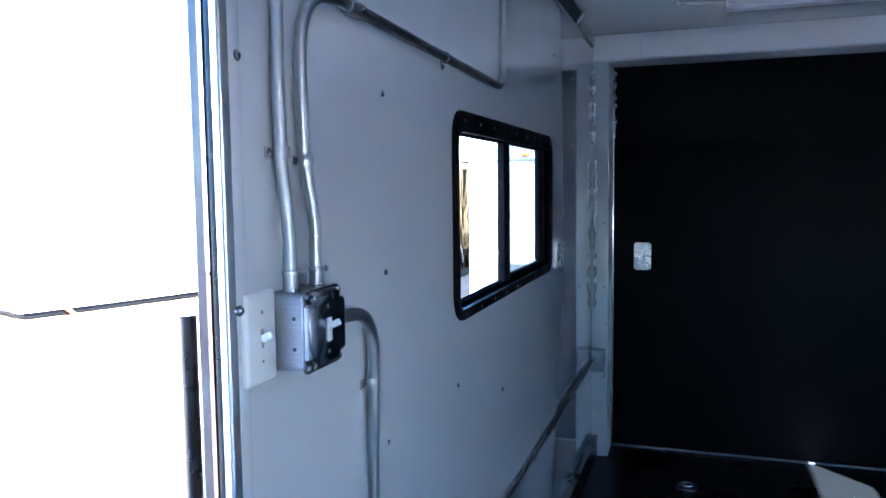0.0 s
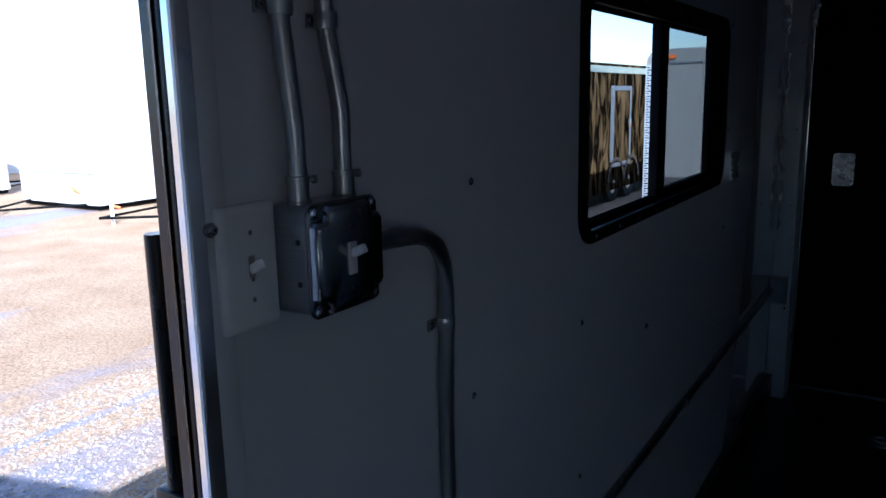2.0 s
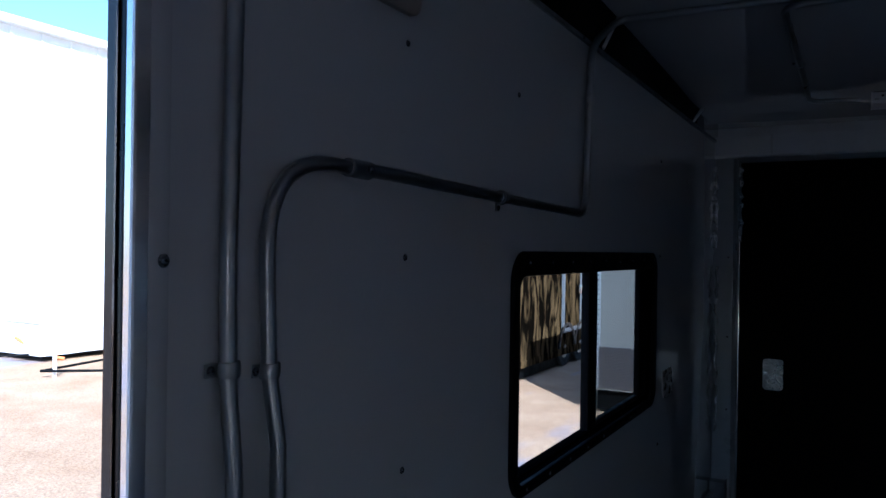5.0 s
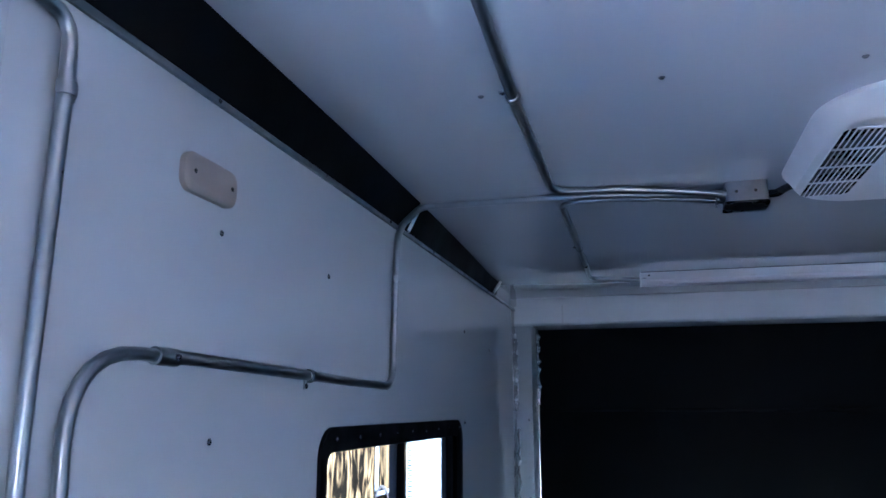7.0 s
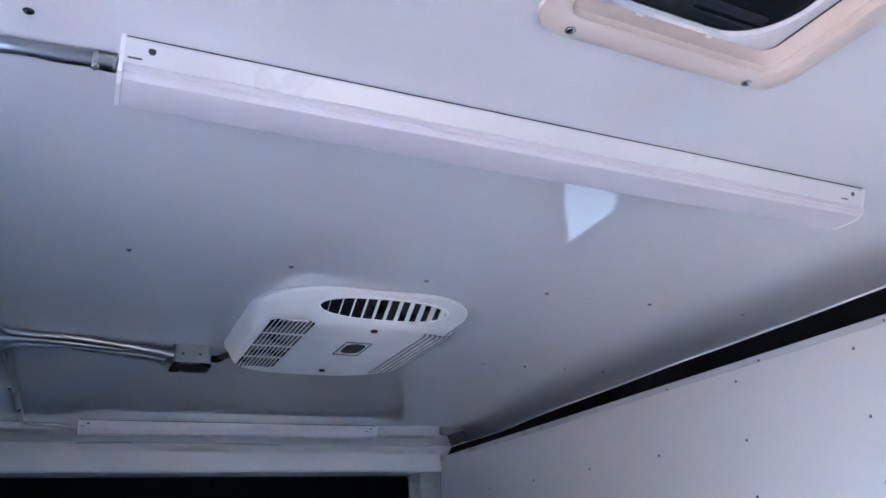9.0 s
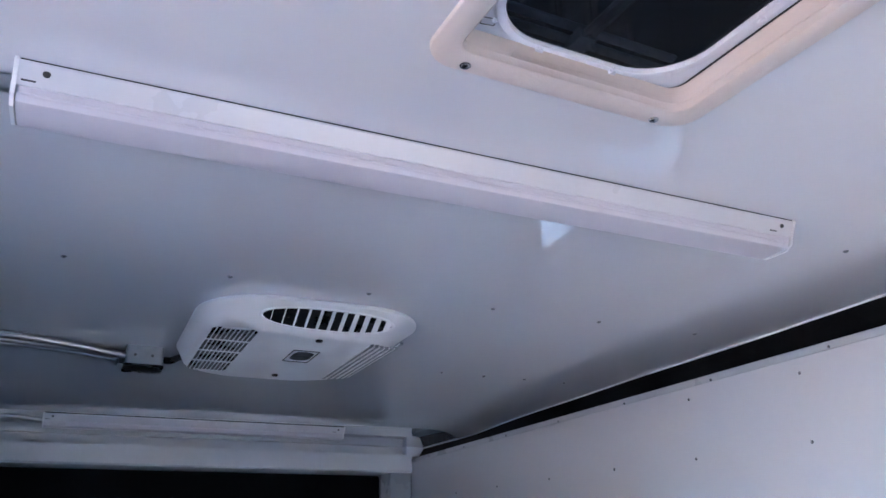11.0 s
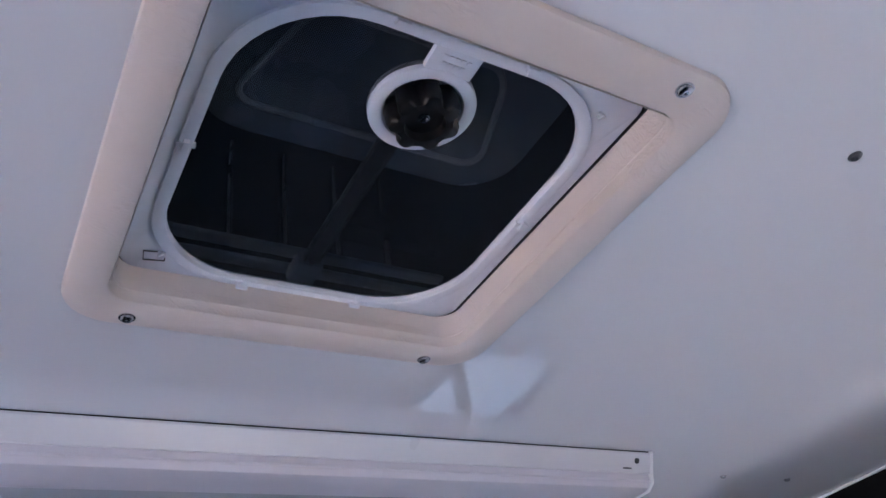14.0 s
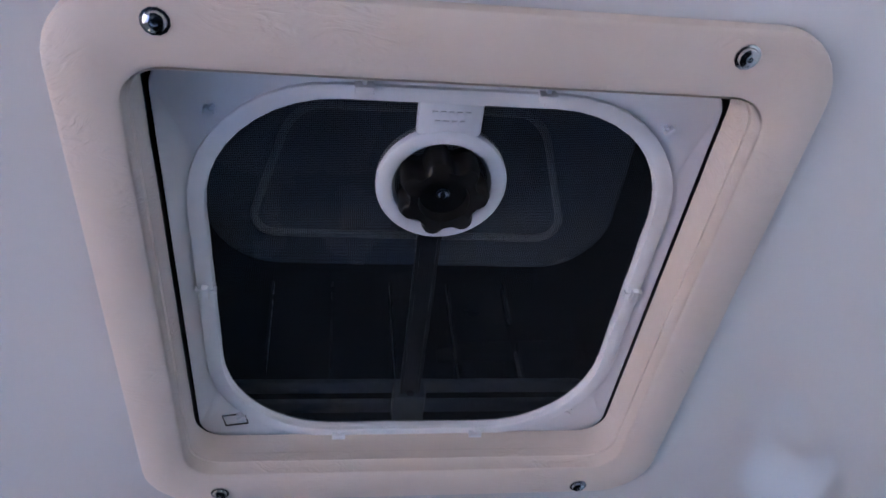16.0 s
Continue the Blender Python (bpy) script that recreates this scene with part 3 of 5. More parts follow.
# rear frame: posts, header, ramp door
for name, x0, x1, sx in (("rear_post_left", 0.0, 0.080, 1), ("rear_post_right", W - 0.118, W, -1)):
    bm = box((x0, POST, FL), (x1, POST + 0.03, 2.07), 0.004)
    inner = x1 if sx > 0 else x0
    box((min(inner, inner - sx * 0.03), POST + 0.03, FL), (max(inner, inner - sx * 0.03), Y1, 2.07), 0.003, bm)
    p = link(name, bm, GREYPOST, smooth=True)
    tagged(p, "white painted steel post beside the ramp door", "post", kind="structure")
    strip = part("edge_strip", box((min(inner, inner + sx * 0.010), Y1 - 0.05, FL), (max(inner, inner + sx * 0.010), Y1 - 0.02, 2.06), 0.003), ALU, p, "bright bare metal edge strip")
    for z in (0.5, 0.95, 1.27, 1.62):
        screw(p, (inner - sx * 0.02, POST, z), (0, -1, 0), 0.004, 0.003)

bm = bmesh.new()
prof = [(POST + 0.055, 2.195), (POST + 0.050, 2.156), (POST - 0.012, 2.150), (POST - 0.018, 2.066), (POST - 0.010, 2.057), (Y1 + 0.02, 2.057), (Y1 + 0.02, 2.195)]
a = [bm.verts.new((0.001, y, z)) for y, z in prof]
b = [bm.verts.new((W - 0.001, y, z)) for y, z in prof]
n = len(prof)
for i in range(n):
    bm.faces.new((a[i], a[(i + 1) % n], b[(i + 1) % n], b[i]))
bm.faces.new(a)
bm.faces.new(b)
header = link("header", bm, TRIMW)
tagged(header, "white painted header beam over the ramp door", "beam", kind="structure")
part("corner_block", box((-0.014, 2.6005, 2.1405), (0.0005, POST + 0.080, 2.215)), WALL, header)
part("corner_block", box((W - 0.030, POST - 0.008, 2.1405), (W + 0.111, POST + 0.080, 2.215), 0.003), TRIMW, header)
part("seam", box((0.228, POST - 0.0195, 2.064), (0.236, POST - 0.0165, 2.15)), IVORY, header, "pale sealant seam")

ramp = thing("door_1", "closed black ramp door with a horizontal joint", "door", (W / 2, Y1, FL), kind="structure")
shifted(part("lower_panel", box((0.06, Y1, FL + 0.005), (W - 0.06, Y1 + 0.06, 1.664), 0.003), BLACK, ramp))
shifted(part("upper_panel", box((0.06, Y1 + 0.004, 1.672), (W - 0.06, Y1 + 0.06, 2.055), 0.003), BLACK, ramp))
shifted(part("joint_strip", box((0.10, Y1 - 0.0015, 1.657), (W - 0.16, Y1 + 0.006, 1.674), 0.001), BLACK, ramp))
shifted(part("threshold", box((0.06, Y1 - 0.012, FL), (W - 0.06, Y1 + 0.002, FL + 0.010), 0.003), GREYBOX, ramp, "worn metal threshold edge"))
plate = shifted(part("latch_plate", loft([(loop_round(0.188, 0.273, 1.022, 1.162, 0.014), Y1), (loop_round(0.188, 0.273, 1.022, 1.162, 0.014), Y1 - 0.004)], "y"), PLATE, ramp, "bright patterned metal cover plate"))

wall_rear = link("wall_rear", box((-0.035, Y1 + 0.062, FL - 0.15), (W + 0.1135, Y1 + 0.1, 2.36)), SKIN)
tagged(wall_rear, "black outer skin of the ramp door", "wall", kind="structure")

for name, x0, x1, y0, y1 in (("baseboard_left", 0.0, 0.03, -0.02, POST), ("baseboard_right", W - 0.03, W, Y0, POST)):
    bb = link(name, box((x0, y0, FL), (x1, y1, FL + 0.11), 0.006), RUBBER, smooth=True)
    tagged(bb, "black rubber baseboard along the wall", "baseboard", kind="structure")

# joints and fasteners of the panels
def batten(name, lo, hi, mat, label):
    return tagged(link(name, box(lo, hi, 0.0012), mat, smooth=True), label, "trim", kind="structure")


batten("wall_trim", (0.0, -0.008, FL + 0.11), (0.0025, 0.016, 2.118), WALL, "flat white wall trim beside the doorway")
for x in (0.345, 0.666, 0.986, 1.297, 1.617, 1.93, 2.25):
    screw(ceiling, (x, 0.732, cz(x, 0.732)), (0, 0, -1), 0.0048, 0.0035, DARKZINC)
for x in (1.794, 1.95, 2.11, 2.27, 0.5, 0.3):
    screw(ceiling, (x, 1.42, cz(x, 1.42)), (0, 0, -1), 0.0052, 0.004, DARKZINC)
for x in (1.905, 2.083, 2.24):
    screw(ceiling, (x, 0.11, cz(x, 0.11)), (0, 0, -1), 0.0048, 0.0035, DARKZINC)
for x in (0.52, 0.30):
    screw(ceiling, (x, 0.03, cz(x, 0.03)), (0, 0, -1), 0.005, 0.003)
for x in (1.60, 1.92, 2.2, 0.8, 0.4):
    screw(ceiling, (x, -0.532, cz(x, -0.532)), (0, 0, -1), 0.0048, 0.0035, DARKZINC)
for y in (0.446, 0.853 + 0.0, 2.03):
    for z in (0.40, 0.705, 1.013, 1.318, 1.625, 1.934):
        if WIN[0] - 0.03 < y < WIN[1] + 0.04 and 1.1 < z < 1.66:
            continue
        screw(wall_left, (0, y, z), (1, 0, 0), 0.0042, 0.0028)
for y, z in ((0.009, 1.623), (0.009, 1.01), (1.25, 1.95), (1.25, 0.9), (2.45, 1.9)):
    screw(wall_left, (0.002, y, z), (1, 0, 0), 0.0055, 0.0045)
screw(wall_left, (0.0025, -0.004, 1.322), (1, 0, 0), 0.0055, 0.006)
for y in (-0.3, 0.1, 0.51, 0.915, 1.305, 1.71, 2.12, 2.52):
    for z in (1.62, 1.764, 1.92, 2.09) if y < 1.0 else (1.76, 1.924):
        if WIN2[0] - 0.05 < y < WIN2[1] + 0.05 and z < 1.71:
            continue
        screw(wall_right, (W, y, z), (-1, 0, 0), 0.0036, 0.0026)

# doorway lining: white edge, black seal, polished reveal
frame_1 = thing("door_frame_1", "doorway lining with white edge, black seal and polished metal reveal", "door frame", (0, DOOR[1], FL), kind="structure")
q = [(-0.0098, DOOR[1] - 0.0035), (-0.0085, DOOR[1] - 0.0045), (-0.0010, DOOR[1] - 0.0045), (0.0014, DOOR[1] - 0.0036), (0.0026, DOOR[1] - 0.0015), (0.0028, DOOR[1] + 0.0130), (-0.0098, DOOR[1] + 0.0130)]
shifted(part("edge_trim", loft([(q, FL), (q, DOOR[3])], "z"), EDGEBRIGHT, frame_1, "bright metal edge trim", smooth=False))
shifted(part("seal", box((-0.0185, DOOR[1] - 0.004, FL), (-0.0100, DOOR[1] + 0.0, DOOR[3]), 0.001), BLACKPLASTIC, frame_1, "black rubber seal"))
shifted(part("reveal", loft([([(-0.0187, DOOR[1] - 0.006), (-0.0187, DOOR[1] + 0.001), (-0.0420, DOOR[1] + 0.001), (-0.0440, DOOR[1] + 0.006), (-0.0440, DOOR[1] + 0.0085)][::-1], z) for z in (FL, DOOR[3])], "z"), MIRRORBLACK, frame_1, "polished dark metal reveal", smooth=False))
shifted(part("head", box((-0.0415, DOOR[0], DOOR[3] - 0.01), (0.004, DOOR[1] - 0.011, DOOR[3] - 0.001), 0.002), TRIMW, frame_1))
shifted(part("side", box((-0.0415, DOOR[0] + 0.001, FL), (0.004, DOOR[0] + 0.01, DOOR[3] - 0.011), 0.002), TRIMW, frame_1))
shifted(part("sill", box((-0.0415, DOOR[0] + 0.011, FL - 0.002), (0.004, DOOR[1] - 0.011, FL + 0.006), 0.002), ALU, frame_1))

rail = thing("grab_rail", "black tubular grab rail outside the doorway", "grab rail", (-0.07, -0.004, 0.3))
shifted(part("tube", tube([(-0.070, -0.004, 0.30), (-0.070, -0.004, 1.314)], 0.0105), BLACKPLASTIC, rail))
for z in (0.45, 1.046):
    shifted(part("bracket", box((-0.090, -0.018, z - 0.02), (-0.041, 0.010, z + 0.02), 0.004), BLACKPLASTIC, rail))
    screw(rail, (-0.078, -0.018, z), (0, -1, 0), 0.004, 0.003)


# ---- windows ----
def window(name, x, s, first, second, dy=0.0, dz=0.0, deep=0.043, stile=1.838):
    """A black-framed two-pane sliding window in the side wall at x; s points into the room."""
    y0, y1, z0, z1 = 0.826 + dy, 1.968 + dy, 1.157 + dz, 1.636 + dz
    top = thing(name, "black-framed sliding window with two panes", "window", (x, (y0 + y1) / 2, z0), kind="structure")
    def rounded(a, b, c, d, r):
        return loop_round(a + dy, b + dy, c + dz, d + dz, r, 8)
    outer, inner = loop_round(y0, y1, z0, z1, 0.062, 8), rounded(0.858, 1.925, 1.183, 1.587, 0.028)
    shifted(part("window_frame", ring_frame(outer, inner, x - s * 0.001, x + s * 0.009, "x", 0.004), GLOSSBLACK, top, "black powder-coated clamp frame"))
    bm = ring_frame(rounded(0.852, 1.928, 1.1785, 1.594, 0.03), rounded(0.8585, 1.9245, 1.1835, 1.5865, 0.028), x - s * 0.0015, x - s * deep, "x")
    shifted(part("liner", bm, MATTEBLACK, top))
    xg = x - s * 0.021
    def bar(part_name, a, b, c, d, back, front, mat, bevel):
        lo, hi = sorted((xg - s * back, xg + s * front))
        return shifted(part(part_name, box((lo, a + dy, c + dz), (hi, b + dy, d + dz), bevel), mat, top))
    bar("mullion", 1.345, 1.414, 1.1895, 1.586, 0.014, 0.008, GLOSSBLACK, 0.004)
    bar("track", 0.859, 1.924, 1.1837, 1.189, 0.020, 0.008, MATTEBLACK, 0.001)
    bar("sash_stile", stile, 1.924, 1.1895, 1.586, 0.010, 0.008, GLOSSBLACK, 0.004)
    bar("sash_rail", 1.4145, stile - 0.0005, 1.1895, 1.203, 0.010, 0.006, GLOSSBLACK, 0.003)
    for a, b, mat, dx in ((0.859, 1.35, first, 0.004), (1.41, 1.924, second, -0.004)):
        pane = shifted(part("pane", sheet(xg + s * dx, a + dy, b + dy, 1.1892 + dz, 1.5862 + dz), mat, top, smooth=False))
        pane.visible_shadow = False
    for i in range(9):
        y = 0.90 + i * 0.127 + dy
        for z in (1.1695 + dz, 1.612 + dz):
            screw(top, (x + s * 0.009, y, z), (s, 0, 0), 0.0034, 0.0016)
    for z in (1.30, 1.46):
        screw(top, (x + s * 0.009, 1.948 + dy, z + dz), (s, 0, 0), 0.0034, 0.0016)
    return top


window("window_1", 0.0, 1, PANE, TINTPANE)
window("window_2", W, -1, DARKPANE, DARKPANE, *LIFT, deep=0.138, stile=1.905)


# ---- electrics on the left wall ----
wall_switch = thing("wall_switch", "ivory plastic toggle light switch plate on the wall", "light switch", (0, 0.033, 1.283))
pl = loop_round(0.0, 0.0685, 1.2255, 1.3395, 0.004, 4)
pm = loop_round(0.003, 0.0655, 1.2285, 1.3365, 0.004, 4)
pt = loop_round(0.006, 0.0625, 1.2315, 1.3335, 0.004, 4)
shifted(part("plate", loft([(pl, 0.0), (pl, 0.0060), (pm, 0.0088), (pt, 0.0098)], "x"), IVORY, wall_switch))
shifted(part("slot", box((0.0085, 0.0300, 1.2735), (0.0102, 0.0372, 1.2935)), BEIGE, wall_switch))
bm = box((0.009, 0.0305, 1.2765), (0.0235, 0.0370, 1.2850), 0.0012)
bmesh.ops.rotate(bm, cent=(0.009, 0.034, 1.282), matrix=Matrix.Rotation(radians(-28), 3, "Y"), verts=bm.verts)
shifted(part("toggle", bm, TRAILERWHITE, wall_switch, "white toggle lever"))
for z in (1.253, 1.272, 1.3145):
    screw(wall_switch, (0.0098, 0.0342, z), (1, 0, 0), 0.0019, 0.0010, GREYBOX)

switch_box = thing("switch_box", "galvanised steel switch box with raised cover and toggle", "electrical box", (0, 0.113, 1.282))
bx = loop_round(0.068, 0.163, 1.231, 1.334, 0.010, 5)
shifted(part("body", loft([(bx, 0.0), (bx, 0.0475)], "x"), BOXSTEEL, switch_box))
for i in range(13):
    z = 1.2455 + i * 0.0064
    shifted(part("rib", box((0.008 if i % 4 else 0.016, 0.0672, z - 0.0008), (0.042 if i % 3 else 0.036, 0.0684, z + 0.0008), 0.0003), BOXSTEEL, switch_box))
for z in (1.262, 1.3015):
    shifted(part("knockout", disc((0.035, 0.0678, z), (0, -1, 0), 0.0028, 0.0012, seg=10), DARKSCREW, switch_box))
cv = loop_round(0.064, 0.168, 1.229, 1.3365, 0.012, 5)
shifted(part("cover", loft([(cv, 0.0475), (cv, 0.0495), (loop_round(0.0655, 0.1665, 1.2305, 1.335, 0.012, 5), 0.0505)], "x"), COVERSTEEL, switch_box, "pressed steel cover"))


def plus_loop(d):
    """Outline of the cover's raised face, notched round the four corner screws."""
    y0, y1, z0, z1, c = 0.0662 + d, 0.1658 - d, 1.2315 + d, 1.334 - d, 0.0175
    half = [(y1, z1 - c), (y1 - 0.004, z1 - c + 0.004), (y1 - c + 0.004, z1 - c + 0.0045), (y1 - c, z1 - c + 0.009), (y1 - c, z1 - 0.004), (y1 - c - 0.004, z1)]
    ym, zm = (y0 + y1) / 2, (z0 + z1) / 2
    q2 = [(2 * ym - y, z) for y, z in reversed(half)]
    return half + q2 + [(2 * ym - y, 2 * zm - z) for y, z in half] + [(2 * ym - y, 2 * zm - z) for y, z in q2]


shifted(part("raised_face", loft([(plus_loop(0), 0.0504), (plus_loop(0.0006), 0.0545), (plus_loop(0.0014), 0.0575), (plus_loop(0.0030), 0.0596), (plus_loop(0.0055), 0.0605)], "x"), COVERSTEEL, switch_box, "raised cover face"))
for y, z in ((0.0735, 1.3285), (0.0735, 1.2365), (0.1585, 1.3285), (0.1585, 1.2365)):
    screw(switch_box, (0.0505, y, z), (1, 0, 0), 0.0048, 0.004, COVERSTEEL)
for z in (1.252, 1.312):
    screw(switch_box, (0.0605, 0.113, z), (1, 0, 0), 0.003, 0.0018)
shifted(part("toggle_collar", box((0.060, 0.1075, 1.266), (0.0630, 0.1185, 1.297), 0.001), IVORY, switch_box))
bm = box((0.0625, 0.1092, 1.2815), (0.079, 0.1168, 1.2900), 0.0015)
bmesh.ops.rotate(bm, cent=(0.0625, 0.113, 1.283), matrix=Matrix.Rotation(radians(-25), 3, "Y"), verts=bm.verts)
shifted(part("toggle", bm, IVORY, switch_box, "ivory toggle lever"))


def strap(parent, place, run, out, side, r, tab=0.022):
    """A one-hole strap: a band half round a pipe at place that runs along run, with a tab to its side."""
    place, run, out, side = Vector(place), Vector(run).normalized(), Vector(out).normalized(), Vector(side).normalized()
    bm = bmesh.new()
    rows = []
    for i in range(11):
        a = radians(-10 + 200 * i / 10)
        rad = side * math.cos(a) + out * math.sin(a)
        rows.append([bm.verts.new(place + rad * rr + run * w) for w, rr in ((-0.008, r + 0.0003), (-0.008, r + 0.0030), (-0.004, r + 0.0040), (0.004, r + 0.0040), (0.008, r + 0.0030), (0.008, r + 0.0003))])
    for p, q in zip(rows, rows[1:]):
        for k in range(6):
            bm.faces.new((p[k], p[(k + 1) % 6], q[(k + 1) % 6], q[k]))
    bm.faces.new(rows[0])
    bm.faces.new(rows[-1])
    base = place - out * (r - 0.0005)
    corners = [base + side * s + run * w + out * o for o in (0, 0.0022) for s, w in ((r * 0.9, -0.007), (r + tab * 0.72, -0.007), (r + tab * 0.72, 0.007), (r * 0.9, 0.007))]
    v = [bm.verts.new(c) for c in corners]
    for f in ((0, 1, 2, 3), (4, 5, 6, 7), (0, 1, 5, 4), (1, 2, 6, 5), (2, 3, 7, 6), (3, 0, 4, 7)):
        bm.faces.new([v[k] for k in f])
    st = shifted(part("strap", bm, STEEL, parent, "galvanised one-hole strap"))
    screw(parent, base + side * (r + tab * 0.42) + out * 0.0022, out, 0.0042, 0.003)
    return st


def connector(parent, place, run, side, r=0.0115, length=0.026):
    """A set-screw connector on a pipe's end."""
    place, run, side = Vector(place), Vector(run).normalized(), Vector(side).normalized()
    bm = tube_profile(place, run, [(r + 0.0032, 0), (r + 0.0032, 0.003), (r + 0.0015, 0.0035), (r + 0.0015, length - 0.005), (r + 0.0026, length - 0.0045), (r + 0.0026, length), (r + 0.0005, length + 0.0005)], seg=18)
    tube_profile(place + run * length * 0.85 + side * (r + 0.001), side, [(0.0030, 0), (0.0030, 0.005), (0.0042, 0.0052), (0.0042, 0.0085), (0.0030, 0.0095)], bm, 12)
    return shifted(part("connector", bm, STEEL, parent, "set-screw connector"))


def conduit(points, r, bend, label, base):
    top = thing("conduit", label, "conduit", base, group="conduits")
    shifted(part("pipe", tube(points, r, bend), STEEL, top))
    return top


R = 0.0090
PX = 0.0135
RC = 0.0099
feed = conduit([(0.022, 0.086, 1.336), (0.022, 0.086, 1.40), (PX, 0.084, 1.50), (PX, 0.0815, 1.63), (PX, 0.091, 2.02), (PX, 0.091, 2.105), (PX, -0.9, 2.112)], R, 0.055, "galvanised conduit rising from the switch box beside the doorway", (0, 0.088, 1.336))
strap(feed, (PX, 0.084, 1.512), (0, 0, 1), (1, 0, 0), (0, -1, 0), R)
strap(feed, (PX, 0.091, 2.018), (0, 0, 1), (1, 0, 0), (0, 1, 0), R, 0.02)
connector(feed, (0.022, 0.086, 1.334), (0, 0, 1), (0.4, 0.9, 0), R)
up = conduit([(0.024, 0.150, 1.336), (0.024, 0.150, 1.42), (PX, 0.145, 1.503), (PX, 0.1345, 1.7385), (PX, 0.38, 1.7385), (PX, 1.232, 1.722), (PX, 1.232, 1.86), (PX + 0.004, 1.240, 2.12), (0.030, 1.40, 2.218), (0.10, 1.400, cz(0, 1.4) - RC - 0.001), (0.50, 1.404, cz(0, 1.4) - RC - 0.001), (0.73, 1.432, cz(0, 1.4) - 0.018), (0.825, 1.436, cz(0, 1.4) - 0.030)], R,
             [0.05, 0.2, 0.115, 0.1, 0.068, 0.1, 0.1, 0.05, 0.05, 0.2, 0.1], "galvanised conduit from the switch box over the window to the ceiling", (0, 0.148, 1.336))
strap(up, (PX, 0.145, 1.503), (0, 0.1, 1), (1, 0, 0), (0, -1, 0), R, 0.012)
strap(up, (PX, 0.750, 1.731), (0, 1, -0.015), (1, 0, 0), (0, 0, -1), R)
strap(up, (PX, 1.234, 1.99), (0, 0, 1), (1, 0, 0), (0, 1, 0), R, 0.012)
connector(up, (0.024, 0.150, 1.334), (0, 0, 1), (0.4, 0.9, 0), R)
shifted(part("coupling", tube_profile(Vector((PX, 0.285, 1.7385)), Vector((0, 1, -0.012)).normalized(), [(R + 0.003, 0), (R + 0.003, 0.046), (R + 0.0005, 0.047)], seg=18), STEEL, up, "set-screw coupling"))
screw(up, (PX + R + 0.003, 0.318, 1.738), (1, 0, 0), 0.004, 0.005)
low = conduit([(0.024, 0.160, 1.281), (0.024, 0.178, 1.280), (0.019, 0.352, 1.268), (0.0115, 0.355, 1.05), (0.0115, 0.356, 0.62), (0.0115, 0.356, 0.589), (0.0115, 0.9, 0.589), (0.0115, 3.01, 0.589)], 0.0103, [0.03, 0.095, 0.3, 0.1, 0.07, 0.1], "galvanised conduit from the switch box down and along the wall", (0, 0.166, 1.281))
strap(low, (0.0115, 0.355, 1.147), (0, 0, 1), (1, 0, 0), (0, -1, 0), 0.0103)
strap(low, (0.0115, 1.6, 0.589), (0, 1, 0), (1, 0, 0), (0, 0, -1), 0.0103)

corner_box = thing("outlet_box", "galvanised outlet box in the rear corner", "electrical box", (0.02, 3.03, 0.535))
shifted(part("body", box((0.002, 3.006, 0.533), (0.062, 3.066, 0.642), 0.006), GREYBOX, corner_box))
shifted(part("cover", box((0.062, 3.004, 0.53), (0.068, 3.068, 0.645), 0.003), GREYBOX, corner_box))
for z in (0.56, 0.615):
    shifted(part("outlet_face", disc((0.068, 3.036, z), (1, 0, 0), 0.016, 0.003, seg=16), GREYBOX, corner_box))

cover_plate = thing("marker_light_cover", "beige plastic cover plate with rounded ends on the wall", "cover plate", (0, 0.397, 1.972))
o = loop_round(0.328, 0.466, 1.973, 2.031, 0.020, 6)
shifted(part("plate", loft([(o, 0.0), (o, 0.009), (loop_round(0.331, 0.463, 1.976, 2.028, 0.018, 6), 0.0125), (loop_round(0.337, 0.457, 1.982, 2.022, 0.014, 6), 0.014)], "x"), BEIGE, cover_plate))
for y in (0.347, 0.447):
    screw(cover_plate, (0.014, y, 2.002), (1, 0, 0), 0.003, 0.0015, DARKSCREW)

blank_plate = thing("blank_plate", "small bright patterned metal cover plate on the wall", "cover plate", (0, 2.16, 1.15))
shifted(part("plate", loft([(loop_round(2.095, 2.225, 1.150, 1.242, 0.012), 0.0), (loop_round(2.095, 2.225, 1.150, 1.242, 0.012), 0.004)], "x"), PLATE, blank_plate))

# crinkled protective film left on the rear post
film = thing("protective_film", "crinkled torn silver film hanging beside the rear post", "plastic film", (0.01, POST - 0.01, 1.1))
def film_strip(x, y, z0, z1, w, n, seed):
    rnd = random.Random(seed)
    bm = bmesh.new()
    rows = []
    for i in range(n + 1):
        z = z0 + (z1 - z0) * i / n
        dx, ww = rnd.uniform(-0.006, 0.006), w * rnd.uniform(0.45, 1.1)
        rows.append([bm.verts.new((x + dx + ww * (k / 3 - 0.5), y - 0.002 - rnd.uniform(0, 0.012), z)) for k in range(4)])
    for p, q in zip(rows, rows[1:]):
        for k in range(3):
            bm.faces.new((p[k], p[k + 1], q[k + 1], q[k]))
    return bm


for args in ((0.006, POST - 0.004, 1.66, 2.02, 0.022, 22, 3), (0.014, POST - 0.004, 0.85, 1.58, 0.016, 26, 4)):
    f = shifted(part("strip", film_strip(*args), FILM, film))
    mod = f.modifiers.new("thickness", "SOLIDIFY")
    mod.thickness = 0.0008
f = shifted(part("strip", film_strip(0.092, Y1 - 0.05, 1.69, 2.03, 0.018, 20, 5), FILM, film))
mod = f.modifiers.new("thickness", "SOLIDIFY")
mod.thickness = 0.0008

